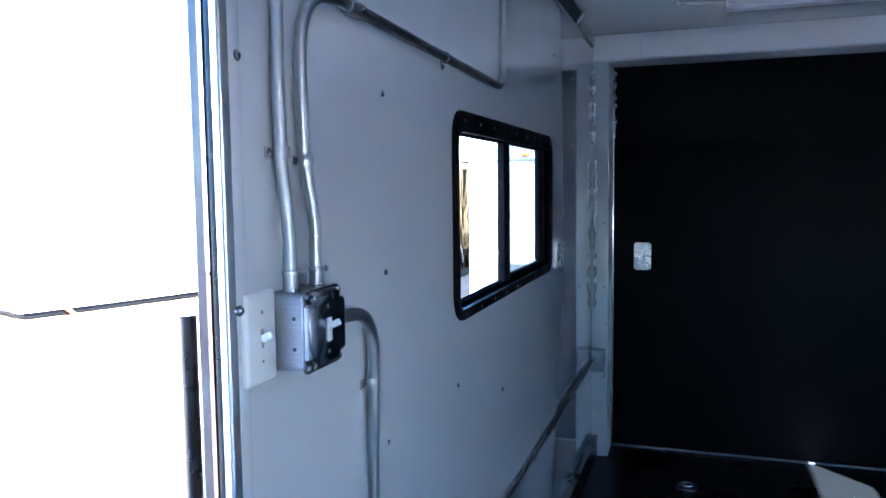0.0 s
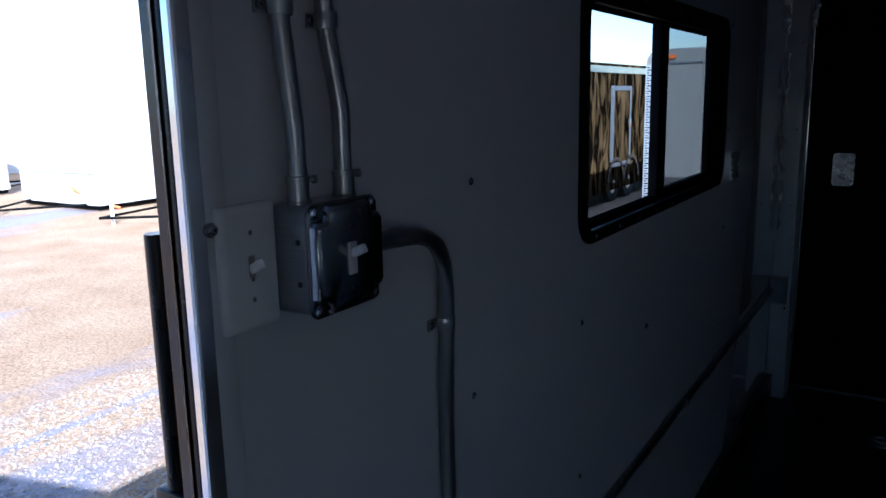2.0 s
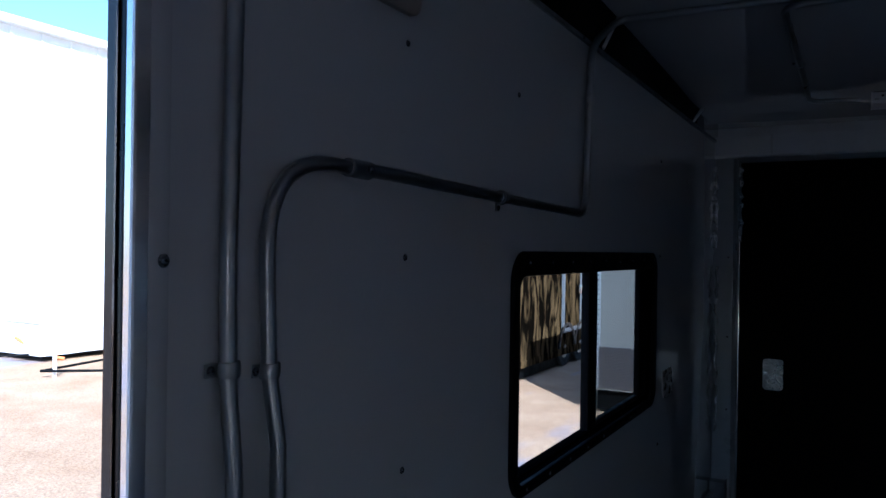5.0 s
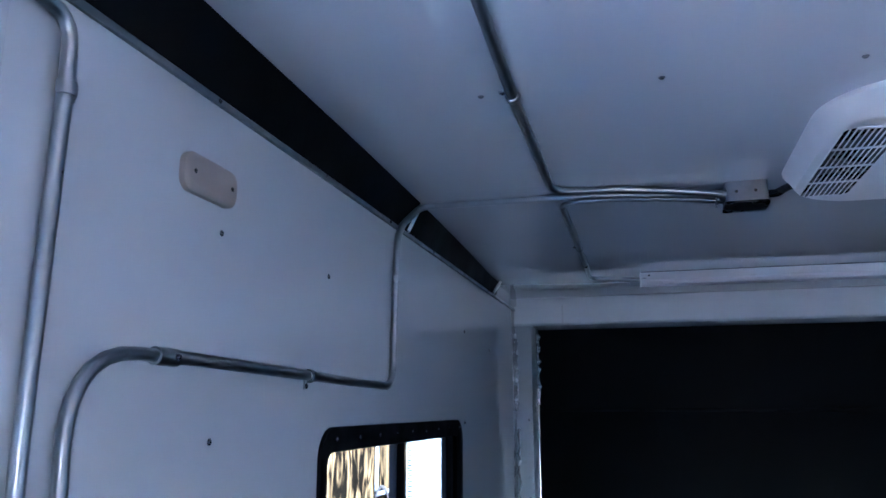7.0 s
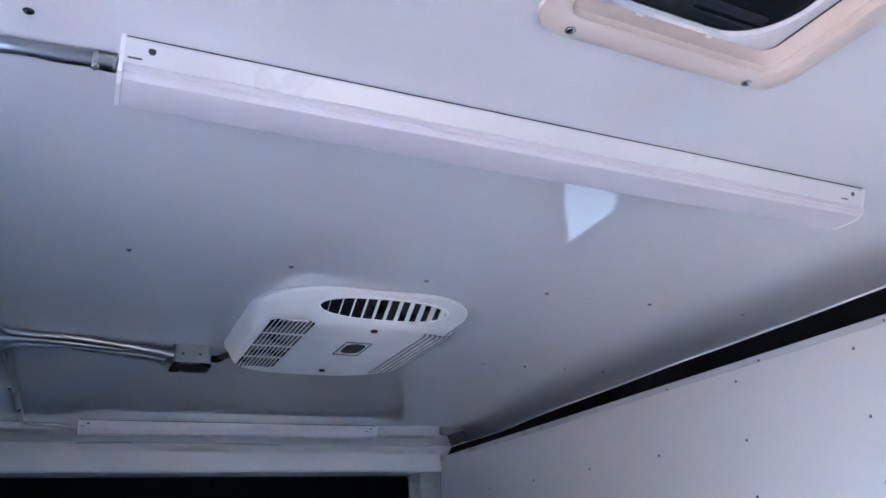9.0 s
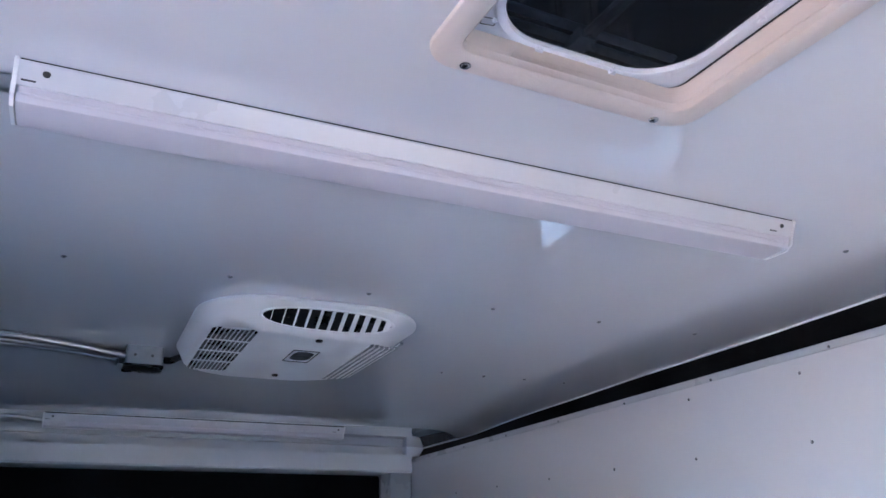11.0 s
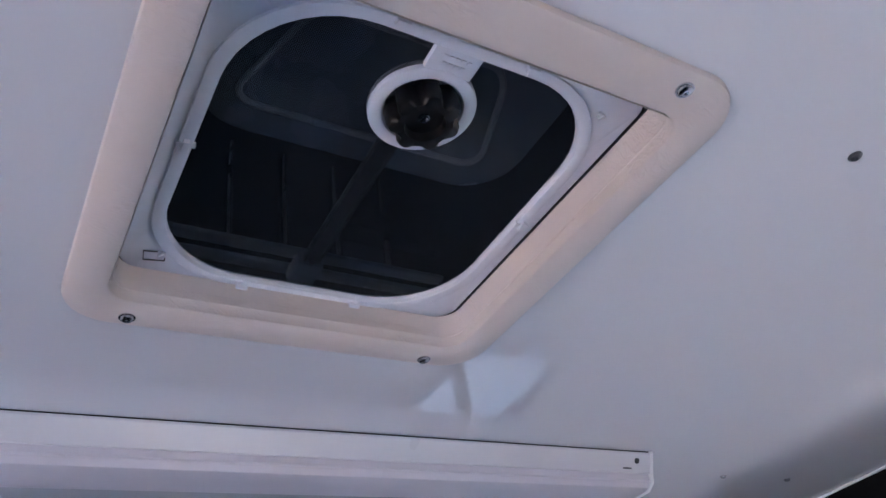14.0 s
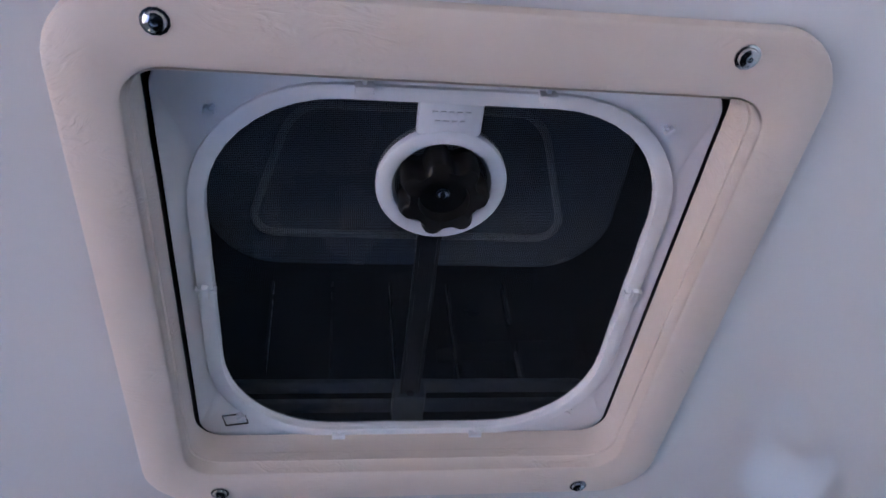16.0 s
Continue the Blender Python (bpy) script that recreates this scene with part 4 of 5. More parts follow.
ring = thing("tie_down_ring", "bright steel recessed tie-down ring in the floor", "tie-down", (0.47, 2.78, FL))
shifted(part("plate", loft([(loop_round(0.425, 0.515, 2.735, 2.825, 0.02), FL), (loop_round(0.425, 0.515, 2.735, 2.825, 0.02), FL + 0.004)], "z"), STEEL, ring))
shifted(part("ring", tube([(0.47 + 0.028 * math.cos(a * math.pi / 8), 2.78 + 0.028 * math.sin(a * math.pi / 8), FL + 0.011) for a in range(17)], 0.005, seg=10), ALU, ring, "bright steel ring"))


# ---- ceiling things ----
def strip_light(base, length):
    """A 4-foot strip light under the ceiling; base is its left end, it runs along +x."""
    x, y, H = base
    top = thing("strip_light", "white LED strip light with milky lens, switched off", "ceiling light", (x, y, H), group="ceiling strip lights")
    bm = bmesh.new()
    # channel: flat back with sloping near side
    prof = [(-0.052, H - 0.0022), (-0.052, H - 0.005), (-0.040, H - 0.029), (0.040, H - 0.029), (0.052, H - 0.005), (0.052, H - 0.0022)]
    a = [bm.verts.new((x + 0.004, y + p, z)) for p, z in prof]
    b = [bm.verts.new((x + length - 0.004, y + p, z)) for p, z in prof]
    for i in range(6):
        bm.faces.new((a[i], a[(i + 1) % 6], b[(i + 1) % 6], b[i]))
    bm.faces.new(a)
    bm.faces.new(b)
    # thin black strip filling the gap between channel and ceiling
    shifted(part("dark_strip", box((x + 0.006, y - 0.0512, H - 0.0021), (x + length - 0.006, y + 0.049, H + 0.001)), BLACK, top, "thin dark strip between channel and ceiling", smooth=False))
    shifted(part("channel", bm, ENAMEL, top, "white enamelled metal channel", smooth=False))
    bm = bmesh.new()
    prof = [(0.037, H - 0.029), (0.037, H - 0.0375), (0.0345, H - 0.039), (0.034, H - 0.0425), (0.031, H - 0.0470), (0.022, H - 0.0492)]
    prof += [(-p, z) for p, z in reversed(prof)]
    m = len(prof)
    a = [bm.verts.new((x + 0.006, y + p, z)) for p, z in prof]
    b = [bm.verts.new((x + length - 0.006, y + p, z)) for p, z in prof]
    for i in range(m):
        bm.faces.new((a[i], a[(i + 1) % m], b[(i + 1) % m], b[i]))
    bm.faces.new(a)
    bm.faces.new(b)
    shifted(part("lens", bm, LENS, top, "milky plastic lens"))
    for x0, x1 in ((x, x + 0.005), (x + length - 0.005, x + length)):
        bm = bmesh.new()
        prof = [(-0.053, H), (-0.053, H - 0.005), (-0.041, H - 0.030), (-0.038, H - 0.042), (-0.024, H - 0.0505), (0.024, H - 0.0505), (0.038, H - 0.042), (0.041, H - 0.030), (0.053, H - 0.005), (0.053, H)]
        a = [bm.verts.new((x0, y + p, z)) for p, z in prof]
        b = [bm.verts.new((x1, y + p, z)) for p, z in prof]
        for i in range(10):
            bm.faces.new((a[i], a[(i + 1) % 10], b[(i + 1) % 10], b[i]))
        bm.faces.new(a)
        bm.faces.new(b)
        shifted(part("end_cap", bm, PLASTIC, top, smooth=False))
    nrm = Vector((0, -0.92, -0.38))
    for dx in (0.035, length - 0.03):
        screw(top, (x + dx, y - 0.0478, H - 0.0135), nrm, 0.0036, 0.0006, DARKSCREW)
        shifted(part("slot", box((x + dx - 0.026, y - 0.0432, H - 0.0245), (x + dx - 0.010, y - 0.0415, H - 0.0215)), DARKSCREW, top))
    return top


near_light = strip_light((0.616, 0.088, H), 1.245)
far_light = strip_light((0.598, 2.555, cz(1.0, 2.555)), 1.215)

CZ = H - RC - 0.001
C14 = cz(0, 1.4)
feed_near = conduit([(0.612, 0.084, CZ), (0.430, 0.090, CZ), (0.417, 0.38, CZ), (0.405, 0.72, CZ), (0.400, 1.352, C14 - RC), (0.56, 1.362, C14 - RC - 0.001), (0.70, 1.386, C14 - 0.018), (0.825, 1.410, C14 - 0.030)], RC, [0.082, 0.3, 0.3, 0.075, 0.2, 0.1], "galvanised conduit on the ceiling feeding the strip light", (0.4, 0.72, H))
connector(feed_near, (0.614, 0.084, CZ), (-1, 0, 0), (0, -0.5, -0.85), RC)
strap(feed_near, (0.406, 0.72, CZ), (0, 1, 0), (0, 0, -1), (-1, 0, 0), RC)
feed_far = conduit([(0.598, 2.535, 2.170), (0.52, 2.525, 2.178), (0.408, 2.52, 2.180), (0.408, 2.02, cz(0, 2.02) - R), (0.408, 1.462, C14 - R), (0.56, 1.462, C14 - R), (0.70, 1.465, C14 - 0.018), (0.825, 1.468, C14 - 0.030)], R, [0.05, 0.075, 0.3, 0.06, 0.2, 0.1], "galvanised conduit on the ceiling feeding the rear strip light", (0.4, 2.02, H))
strap(feed_far, (0.408, 2.02, cz(0, 2.02) - R), (0, 1, 0), (0, 0, -1), (-1, 0, 0), R)

jbox = thing("junction_box", "galvanised square junction box under the ceiling", "electrical box", (0.875, 1.45, C14))
q = loop_round(0.825, 0.925, 1.400, 1.500, 0.010, 5)
shifted(part("body", loft([(q, C14), (q, C14 - 0.052)], "z"), GREYBOX, jbox))
q = loop_round(0.822, 0.928, 1.397, 1.503, 0.012, 5)
shifted(part("cover", loft([(q, C14 - 0.052), (q, C14 - 0.057)], "z"), BLACKPLASTIC, jbox, "dark steel cover"))
for x in (0.850, 0.895):
    shifted(part("knockout", disc((x, 1.400, C14 - 0.027), (0, -1, 0), 0.004, 0.0015, seg=10), DARKSCREW, jbox))
for y in (1.410, 1.437, 1.468):
    connector(jbox, (0.825, y, C14 - 0.030), (-1, 0, -0.0), (0, -0.3, -1), RC, length=0.022)
whip = thing("flexible_whip", "black flexible cable whip from junction box to air conditioner", "cable", (0.93, 1.42, C14))
shifted(part("cable", tube([(0.922, 1.43, C14 - 0.030), (0.945, 1.42, C14 - 0.033), (0.965, 1.40, C14 - 0.026), (0.99, 1.36, C14 - 0.024)], 0.010, 0.02), BLACKPLASTIC, whip))

ac = thing("air_conditioner", "white ceiling air conditioner unit with louvred outlet and grilles", "air conditioner", (1.205, 1.20, H))
AZ = 2.167
AY = -0.030
LV = [((0.953, 1.505, 0.826, 1.515, 0.17), H + 0.004), ((0.950, 1.510, 0.816, 1.522, 0.18), H - 0.005), ((0.951, 1.509, 0.817, 1.521, 0.18), H - 0.011), ((0.957, 1.480, 0.850, 1.492, 0.18), H - 0.032),
      ((0.966, 1.450, 0.893, 1.455, 0.17), AZ + 0.006), ((0.974, 1.436, 0.908, 1.437, 0.165), AZ + 0.0015), ((0.985, 1.425, 0.920, 1.422, 0.16), AZ)]
shifted(part("shell", loft([(loop_round(*o, 12), z) for o, z in LV], "z"), ACWHITE, ac, "white moulded shell"))


def on_slope(x, s):
    """A point on the sloping front: s from 0 (upper edge) to 1 (lower edge)."""
    return Vector((x, 0.8185 + 0.0790 * s, H - 0.0115 - (H - 0.0115 - AZ - 0.005) * s))


slope_n = Vector((0, -(H - 0.0115 - AZ - 0.005), -0.0790)).normalized()
OX, OW = 1.242, 0.160


def oval(fx, fs, out):
    pts = []
    for k in range(40):
        t = 2 * math.pi * k / 40
        c, s_ = math.cos(t), math.sin(t)
        pts.append(on_slope(OX + OW * fx * math.copysign(abs(c) ** 0.75, c), 0.47 + 0.36 * fs * s_) + slope_n * (out + 0.0012))
    return pts


bm = bmesh.new()
rows = [[bm.verts.new(p) for p in oval(*a)] for a in ((1.04, 1.06, 0.0008), (1.02, 1.0, 0.0035), (0.99, 0.93, 0.0035), (0.98, 0.90, 0.0008))]
for a, b in zip(rows, rows[1:]):
    for k in range(40):
        bm.faces.new((a[k], a[(k + 1) % 40], b[(k + 1) % 40], b[k]))
shifted(part("outlet_rim", bm, ACWHITE, ac))
bm = bmesh.new()
bm.faces.new([bm.verts.new(p) for p in oval(0.985, 0.92, 0.0012)])
shifted(part("outlet_recess", bm, BLACKPLASTIC, ac, "dark air outlet", smooth=False))
for i in range(11):
    x = OX - 0.138 + 0.276 * i / 10
    half = 0.33 * math.sqrt(max(0.06, 1 - abs((x - OX) / OW) ** 2.6))
    lean = 0.0012 + 0.00145 * i
    rows = [on_slope(x + g * lean, s) + slope_n * (0.0054 - 0.0022 * g) for g in (0, 1) for s in (0.47 - half, 0.47 + half)]
    bm = bmesh.new()
    v = [bm.verts.new(p) for p in (rows[0], rows[1], rows[3], rows[2])]
    v2 = [bm.verts.new(p.co + Vector((0.0013, 0.0003, 0.0005))) for p in v]
    bm.faces.new(v)
    bm.faces.new(v2)
    for k in range(4):
        bm.faces.new((v[k], v[(k + 1) % 4], v2[(k + 1) % 4], v2[k]))
    shifted(part("louvre", bm, ACWHITE, ac, smooth=False))
# intake grilles on the underside, slats along the unit
for gx0, gx1 in ((0.982, 1.088),):
    fr_in = loop_round(gx0, gx1, 0.915 + AY, 1.392 + AY, 0.03, 5)
    shifted(part("grille_recess", loft([(fr_in, AZ - 0.0004), (fr_in, AZ - 0.0010)], "z"), BLACKPLASTIC, ac, "dark intake opening"))
    for i in range(11):
        x = gx0 + (gx1 - gx0) * i / 10
        e = 0.022 if i in (0, 10) else 0.006 if i in (1, 9) else 0.0
        shifted(part("slat", box((x - 0.0013, 0.916 + AY + e, AZ - 0.0022), (x + 0.0013, 1.391 + AY - e, AZ - 0.0004)), ACWHITE, ac, smooth=False))
    for i in range(5):
        y = 0.918 + AY + 0.471 * i / 4
        e = 0.022 if i in (0, 4) else 0.0
        shifted(part("bar", box((gx0 + e, y - 0.0045, AZ - 0.0026), (gx1 - e, y + 0.0045, AZ - 0.0005)), ACWHITE, ac, smooth=False))
for i in range(7):
    x = 1.372 + 0.0150 * i
    z = AZ + 0.217 * max(0.0, min(x, 1.448) - 1.425) + 0.967 * max(0.0, x - 1.448)
    e = 0.004 * i
    shifted(part("slat", tube([(x, 0.965 + AY + e, z), (x, 0.98 + AY + e, z - 0.0014), (x, 1.385 + AY - e, z - 0.0014), (x, 1.40 + AY - e, z)], 0.0016, seg=8), ACWHITE, ac))
    shifted(part("groove", box((x + 0.0030, 0.965 + AY + e, z - 0.0006), (x + 0.0110, 1.40 + AY - e, z + 0.0050)), GREYBOX, ac, smooth=False))
shifted(part("badge", ring_frame(loop_round(1.207, 1.277, 1.075 + AY, 1.205 + AY, 0.004), loop_round(1.2095, 1.2745, 1.0785 + AY, 1.2015 + AY, 0.004), AZ + 0.001, AZ - 0.0015, "z"), DARKSCREW, ac, "dark printed badge outline"))
shifted(part("badge_mark", loft([(loop_round(1.217, 1.271, 1.09 + AY, 1.185 + AY, 0.024, 4), AZ + 0.001), (loop_round(1.219, 1.269, 1.093 + AY, 1.182 + AY, 0.022, 4), AZ - 0.0014)], "z"), DARKSCREW, ac, "dark emblem shape"))
for x, y in ((1.240, 0.958 + AY), (1.232, 1.39 + AY)):
    shifted(part("retainer", disc((x, y, AZ), (0, 0, -1), 0.009, 0.006, seg=12), BLACKPLASTIC, ac, "black retaining screw"))

# ---- roof vent ----
vent = thing("roof_vent", "cream-framed roof vent with black crank knob, screen and dark lid", "roof vent", (1.25, -0.353, H))
vx0, vx1, vy0, vy1 = 1.050, 1.450, -0.560, -0.147
go, gi = loop_round(vx0, vx1, vy0, vy1, 0.042, 8), loop_round(1.083, 1.417, -0.520, -0.184, 0.022, 8)
shifted(part("garnish", ring_frame(go, gi, H - 0.0005, H - 0.0075, "z", 0.0042), GARNISH, vent, "cream grained plastic garnish"))


def inset(d, r=0.022):
    return loop_round(1.083 + d, 1.417 - d, -0.520 + d, -0.184 - d * 0.4, r, 8)


shifted(part("collar", loft([(inset(0), H - 0.006), (inset(0.0006), H + 0.004), (inset(0.0016), H + 0.0045), (inset(0.0018), H + 0.012), (inset(0.0008), H + 0.0125), (inset(0.0020), H + 0.0290), (loop_round(1.076, 1.427, -0.526, -0.174, 0.02, 8), H + 0.0294)], "z", (False, False)), GARNISH, vent, "cream garnish collar"))
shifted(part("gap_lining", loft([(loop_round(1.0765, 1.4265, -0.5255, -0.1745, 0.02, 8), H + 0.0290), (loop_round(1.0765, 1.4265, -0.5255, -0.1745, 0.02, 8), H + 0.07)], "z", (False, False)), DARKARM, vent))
VZ = 2.266
fo, fi = loop_round(1.0875, 1.4140, -0.507, -0.1815, 0.018, 10), loop_round(1.1105, 1.3925, -0.489, -0.192, 0.080, 10)
shifted(part("inner_frame", ring_frame(fo, fi, VZ + 0.005, VZ, "z", 0.0018), VENTFRAME, vent, "pale grey inner frame"))
shifted(part("rim", ring_frame(loop_round(1.0998, 1.4028, -0.4985, -0.1835, 0.087, 10), loop_round(1.110, 1.393, -0.4895, -0.1915, 0.080, 10), VZ + 0.001, VZ - 0.0032, "z", 0.0006), VENTFRAME, vent))
shifted(part("screen", loft([(fi, VZ + 0.0036), (fi, VZ + 0.0040)], "z"), SCREEN, vent, "fine dark insect screen", smooth=False))
kx, ky = 1.252, -0.431
shifted(part("knob_ring", ring_frame(circle2(kx, ky, 0.0405, 40), circle2(kx, ky, 0.030, 40), VZ + 0.008, VZ - 0.001, "z", 0.002), VENTFRAME, vent, "pale ring round the knob"))
shifted(part("knob_cup", loft([(circle2(kx, ky, 0.0302, 40), VZ), (circle2(kx, ky, 0.024, 40), VZ + 0.014)], "z", (False, True)), VENTFRAME, vent))
shifted(part("bridge", box((kx - 0.019, -0.490, VZ - 0.0005), (kx + 0.019, ky - 0.036, VZ + 0.007), 0.002), VENTFRAME, vent, "pale bridge with faint lettering"))


def knob_loop(r, n=84, depth=0.25):
    return [(kx + r * (1 - depth * (0.5 - 0.5 * math.cos(7 * t)) ** 1.4) * math.cos(t), ky + r * (1 - depth * (0.5 - 0.5 * math.cos(7 * t)) ** 1.4) * math.sin(t)) for t in (2 * math.pi * k / n for k in range(n))]


knob = shifted(part("knob", loft([(knob_loop(0.027), VZ + 0.010), (knob_loop(0.0285), VZ + 0.002), (knob_loop(0.0285), VZ - 0.010), (knob_loop(0.0265), VZ - 0.0145), (knob_loop(0.022, depth=0.08), VZ - 0.016), (knob_loop(0.0155, depth=0.0), VZ - 0.0155), (knob_loop(0.0145, depth=0.0), VZ - 0.008), (knob_loop(0.004, depth=0.0), VZ - 0.0075)], "z"), KNOBBLACK, vent, "black lobed crank knob"))
screw(vent, (kx, ky, VZ - 0.0075), (0, 0, -1), 0.0035, 0.003, COVERSTEEL)
# lift arm, its bracket and the raised lid in a dark cover
bm = box((1.243, -0.43, VZ + 0.014), (1.259, -0.190, VZ + 0.022), 0.002)
box((1.243, -0.42, VZ + 0.0125), (1.2455, -0.200, VZ + 0.0145), 0.0006, bm)
box((1.2565, -0.42, VZ + 0.0125), (1.259, -0.200, VZ + 0.0145), 0.0006, bm)
shifted(part("lift_arm", bm, DARKARM, vent, "dark lift arm"))
shifted(part("arm_bracket", box((1.238, -0.216, VZ + 0.009), (1.264, -0.182, VZ + 0.026), 0.003), SMOKE, vent))
shifted(part("pivot", disc((1.251, -0.216, VZ + 0.014), (0, 0, -1), 0.003, 0.003, seg=10), DARKSCREW, vent))
for y, z in ((-0.186, 0.022), (-0.204, 0.028)):
    shifted(part("lid_rail", box((1.10, y - 0.007, VZ + z), (1.40, y + 0.007, VZ + z + 0.006), 0.0025), SMOKE, vent))


def tapered(ins, k):
    """A loop that narrows towards the lid's hinge."""
    out = []
    for x, y in loop_round(1.128 + ins, 1.352 - ins, -0.462 + ins, -0.360 - ins, 0.022, 8):
        out.append((1.240 + (x - 1.240) * (1 - k * (-0.360 - y) / 0.102), y))
    return out


lid = [(loop_round(1.100 + ins, 1.388 - ins, -0.545 + ins, -0.328 - ins, 0.05, 8), zz) for ins, zz in ((0.0, 2.322), (0.0015, 2.307), (0.004, 2.3045), (0.008, 2.3045))]
lid += [(tapered(-0.001, 0.30), 2.3045), (tapered(0.001, 0.30), 2.306), (tapered(0.013, 0.30), 2.322), (tapered(0.015, 0.30), 2.323)]
# bead added round the emboss, its pale colour painting the lit edge
shifted(part("lid_highlight", tube([(x, y, 2.3045) for x, y in tapered(0.0, 0.30)] + [(*tapered(0.0, 0.30)[0], 2.3045)], 0.0028, seg=8), LIDGLINT, vent, "bead coloured pale as the highlight on the lid's emboss"))
shifted(part("lid", loft(lid, "z", (False, True)), SMOKE, vent, "smoke-grey moulded lid"))
cl0, cl1 = loop_round(1.061, 1.433, -0.531, -0.161, 0.02, 6), loop_round(1.07, 1.425, -0.53, -0.17, 0.03, 6)
shifted(part("rain_cover", loft([(cl0, H + 0.051), (cl0, H + 0.14), (cl1, H + 0.24)], "z", (False, True)), COVERBLACK, vent, "black rain cover"))
for i in range(5):
    x = 1.13 + i * 0.058
    shifted(part("cover_rib", box((x - 0.0012, -0.174, H + 0.09), (x + 0.0012, -0.163, H + 0.22)), BLACKPLASTIC, vent))
for x, y in ((1.105, -0.545), (1.392, -0.545), (1.105, -0.162), (1.392, -0.160)):
    screw(vent, (x, y, H - 0.0075), (0, 0, -1), 0.0056, 0.004, ALU)
for x, y, a in ((1.105, -0.343, 0), (1.3985, -0.345, 0), (1.202, -0.4975, 90), (1.305, -0.4975, 90), (1.195, -0.186, 90), (1.306, -0.186, 90), (1.384, -0.478, 45), (1.118, -0.478, 135), (1.120, -0.208, 45), (1.380, -0.210, 135)):
    k = 0.7 if a in (45, 135) else 1.15
    bm = box((-0.002 * k, -0.0045 * k, -0.0065 * k), (0.002 * k, 0.0045 * k, 0.0), 0.0005)
    box((-0.006 * k, -0.0012, -0.004 * k), (0.006 * k, 0.0012, 0.0), 0.0, bm)
    clip = part("clip", bm, VENTFRAME, vent)
    clip.matrix_basis = vent.matrix_world.inverted() @ pose(x, y, VZ, 0, 0, a)
shifted(part("latch_tab", box((1.240, -0.186, VZ - 0.002), (1.262, -0.1815, VZ + 0.004), 0.001), DARKARM, vent, "grey latch tab"))
shifted(part("latch_tab", box((1.240, -0.510, VZ - 0.002), (1.262, -0.506, VZ + 0.004), 0.001), DARKARM, vent, "grey latch tab"))
bm = ring_frame(loop_round(1.106, 1.124, -0.209, -0.196, 0.0008, 2), loop_round(1.1068, 1.1232, -0.2082, -0.1968, 0.0006, 2), VZ + 0.0005, VZ - 0.0008, "z")
bmesh.ops.rotate(bm, cent=(1.115, -0.2025, VZ), matrix=Matrix.Rotation(radians(-10), 3, "Z"), verts=bm.verts)
shifted(part("moulded_mark", bm, DARKSCREW, vent))
for i in range(9):
    w = 0.0034 if i % 3 else 0.0022
    shifted(part("lettering_bar", box((1.222 + 0.0056 * i, -0.1925, VZ - 0.0010), (1.222 + 0.0056 * i + w, -0.1898, VZ + 0.0002)), VENTFRAME, vent, smooth=False))
for k in range(2):
    for i in range(5 - k):
        x = kx - 0.011 + 0.0048 * i + 0.002 * k
        shifted(part("lettering_bar", box((x, -0.4835 + 0.006 * k, VZ - 0.0013), (x + 0.0032, -0.4810 + 0.006 * k, VZ)), VENTFRAME, vent, smooth=False))
vent.matrix_basis = vent.matrix_basis @ Matrix.Rotation(radians(1.7), 4, "Z")


# ---- outside ----
GZ = -0.46
bm = bmesh.new()
n = 60
def far(k):
    u = 2 * k / n - 1
    return math.copysign(abs(u) ** 3 * 600 + abs(u) * 12, u)


grid = [[bm.verts.new((far(i), far(j), GZ + 0.012 * noise.noise((far(i) * 0.3, far(j) * 0.3, 0)))) for j in range(n + 1)] for i in range(n + 1)]
for i in range(n):
    for j in range(n):
        bm.faces.new((grid[i][j], grid[i + 1][j], grid[i + 1][j + 1], grid[i][j + 1]))
ground = link("ground", bm, GROUND, smooth=True)

# loose gravel by the doorway
rnd = random.Random(11)
ico = bmesh.new()
bmesh.ops.create_icosphere(ico, subdivisions=1, radius=1.0)
ico_v, ico_f = [v.co.copy() for v in ico.verts], [[v.index for v in f.verts] for f in ico.faces]
ico.free()
stone_v, stone_f = [], []
for _ in range(5200):
    x, y = rnd.uniform(-4.2, -2.2), rnd.uniform(0.7, 2.9)
    r = 0.005 + 0.011 * rnd.random() ** 2
    turn = Matrix.Rotation(rnd.uniform(0, 6.28), 3, "Z") @ Matrix.Diagonal((r * rnd.uniform(0.8, 1.4), r * rnd.uniform(0.7, 1.1), r * rnd.uniform(0.45, 0.8)))
    z = GZ + 0.012 * noise.noise((x * 0.3, y * 0.3, 0)) + r * 0.15
    k = len(stone_v)
    stone_v += [turn @ (v * rnd.uniform(0.85, 1.1)) + Vector((x, y, z)) for v in ico_v]
    stone_f += [[k + q for q in f] for f in ico_f]
me = bpy.data.meshes.new("gravel")
me.from_pydata(stone_v, [], stone_f)
me.materials.append(GRAVEL)
tagged(new("gravel", me), "loose tan and grey gravel stones on the packed lot", "gravel", kind="stuff")
tagged(ground, "packed tan gravel lot with damp patches", "ground", kind="structure")


def wheel(parent, x, y, r, side):
    w = shifted(part("wheel", tube_profile(Vector((x, y, GZ + r)), Vector((side, 0, 0)), [(r * 0.6, -0.1), (r * 0.97, -0.1), (r, -0.07), (r, 0.07), (r * 0.97, 0.1), (r * 0.62, 0.105), (r * 0.58, 0.06)], seg=32), TYRE, parent, "trailer tyre"))
    rim = part("rim", tube_profile(Vector((x, y, GZ + r)), Vector((side, 0, 0)), [(r * 0.58, 0.05), (r * 0.56, 0.09), (r * 0.2, 0.075), (r * 0.16, 0.11), (r * 0.05, 0.112)], seg=20), ALU, w, "bright alloy rim")
    return w


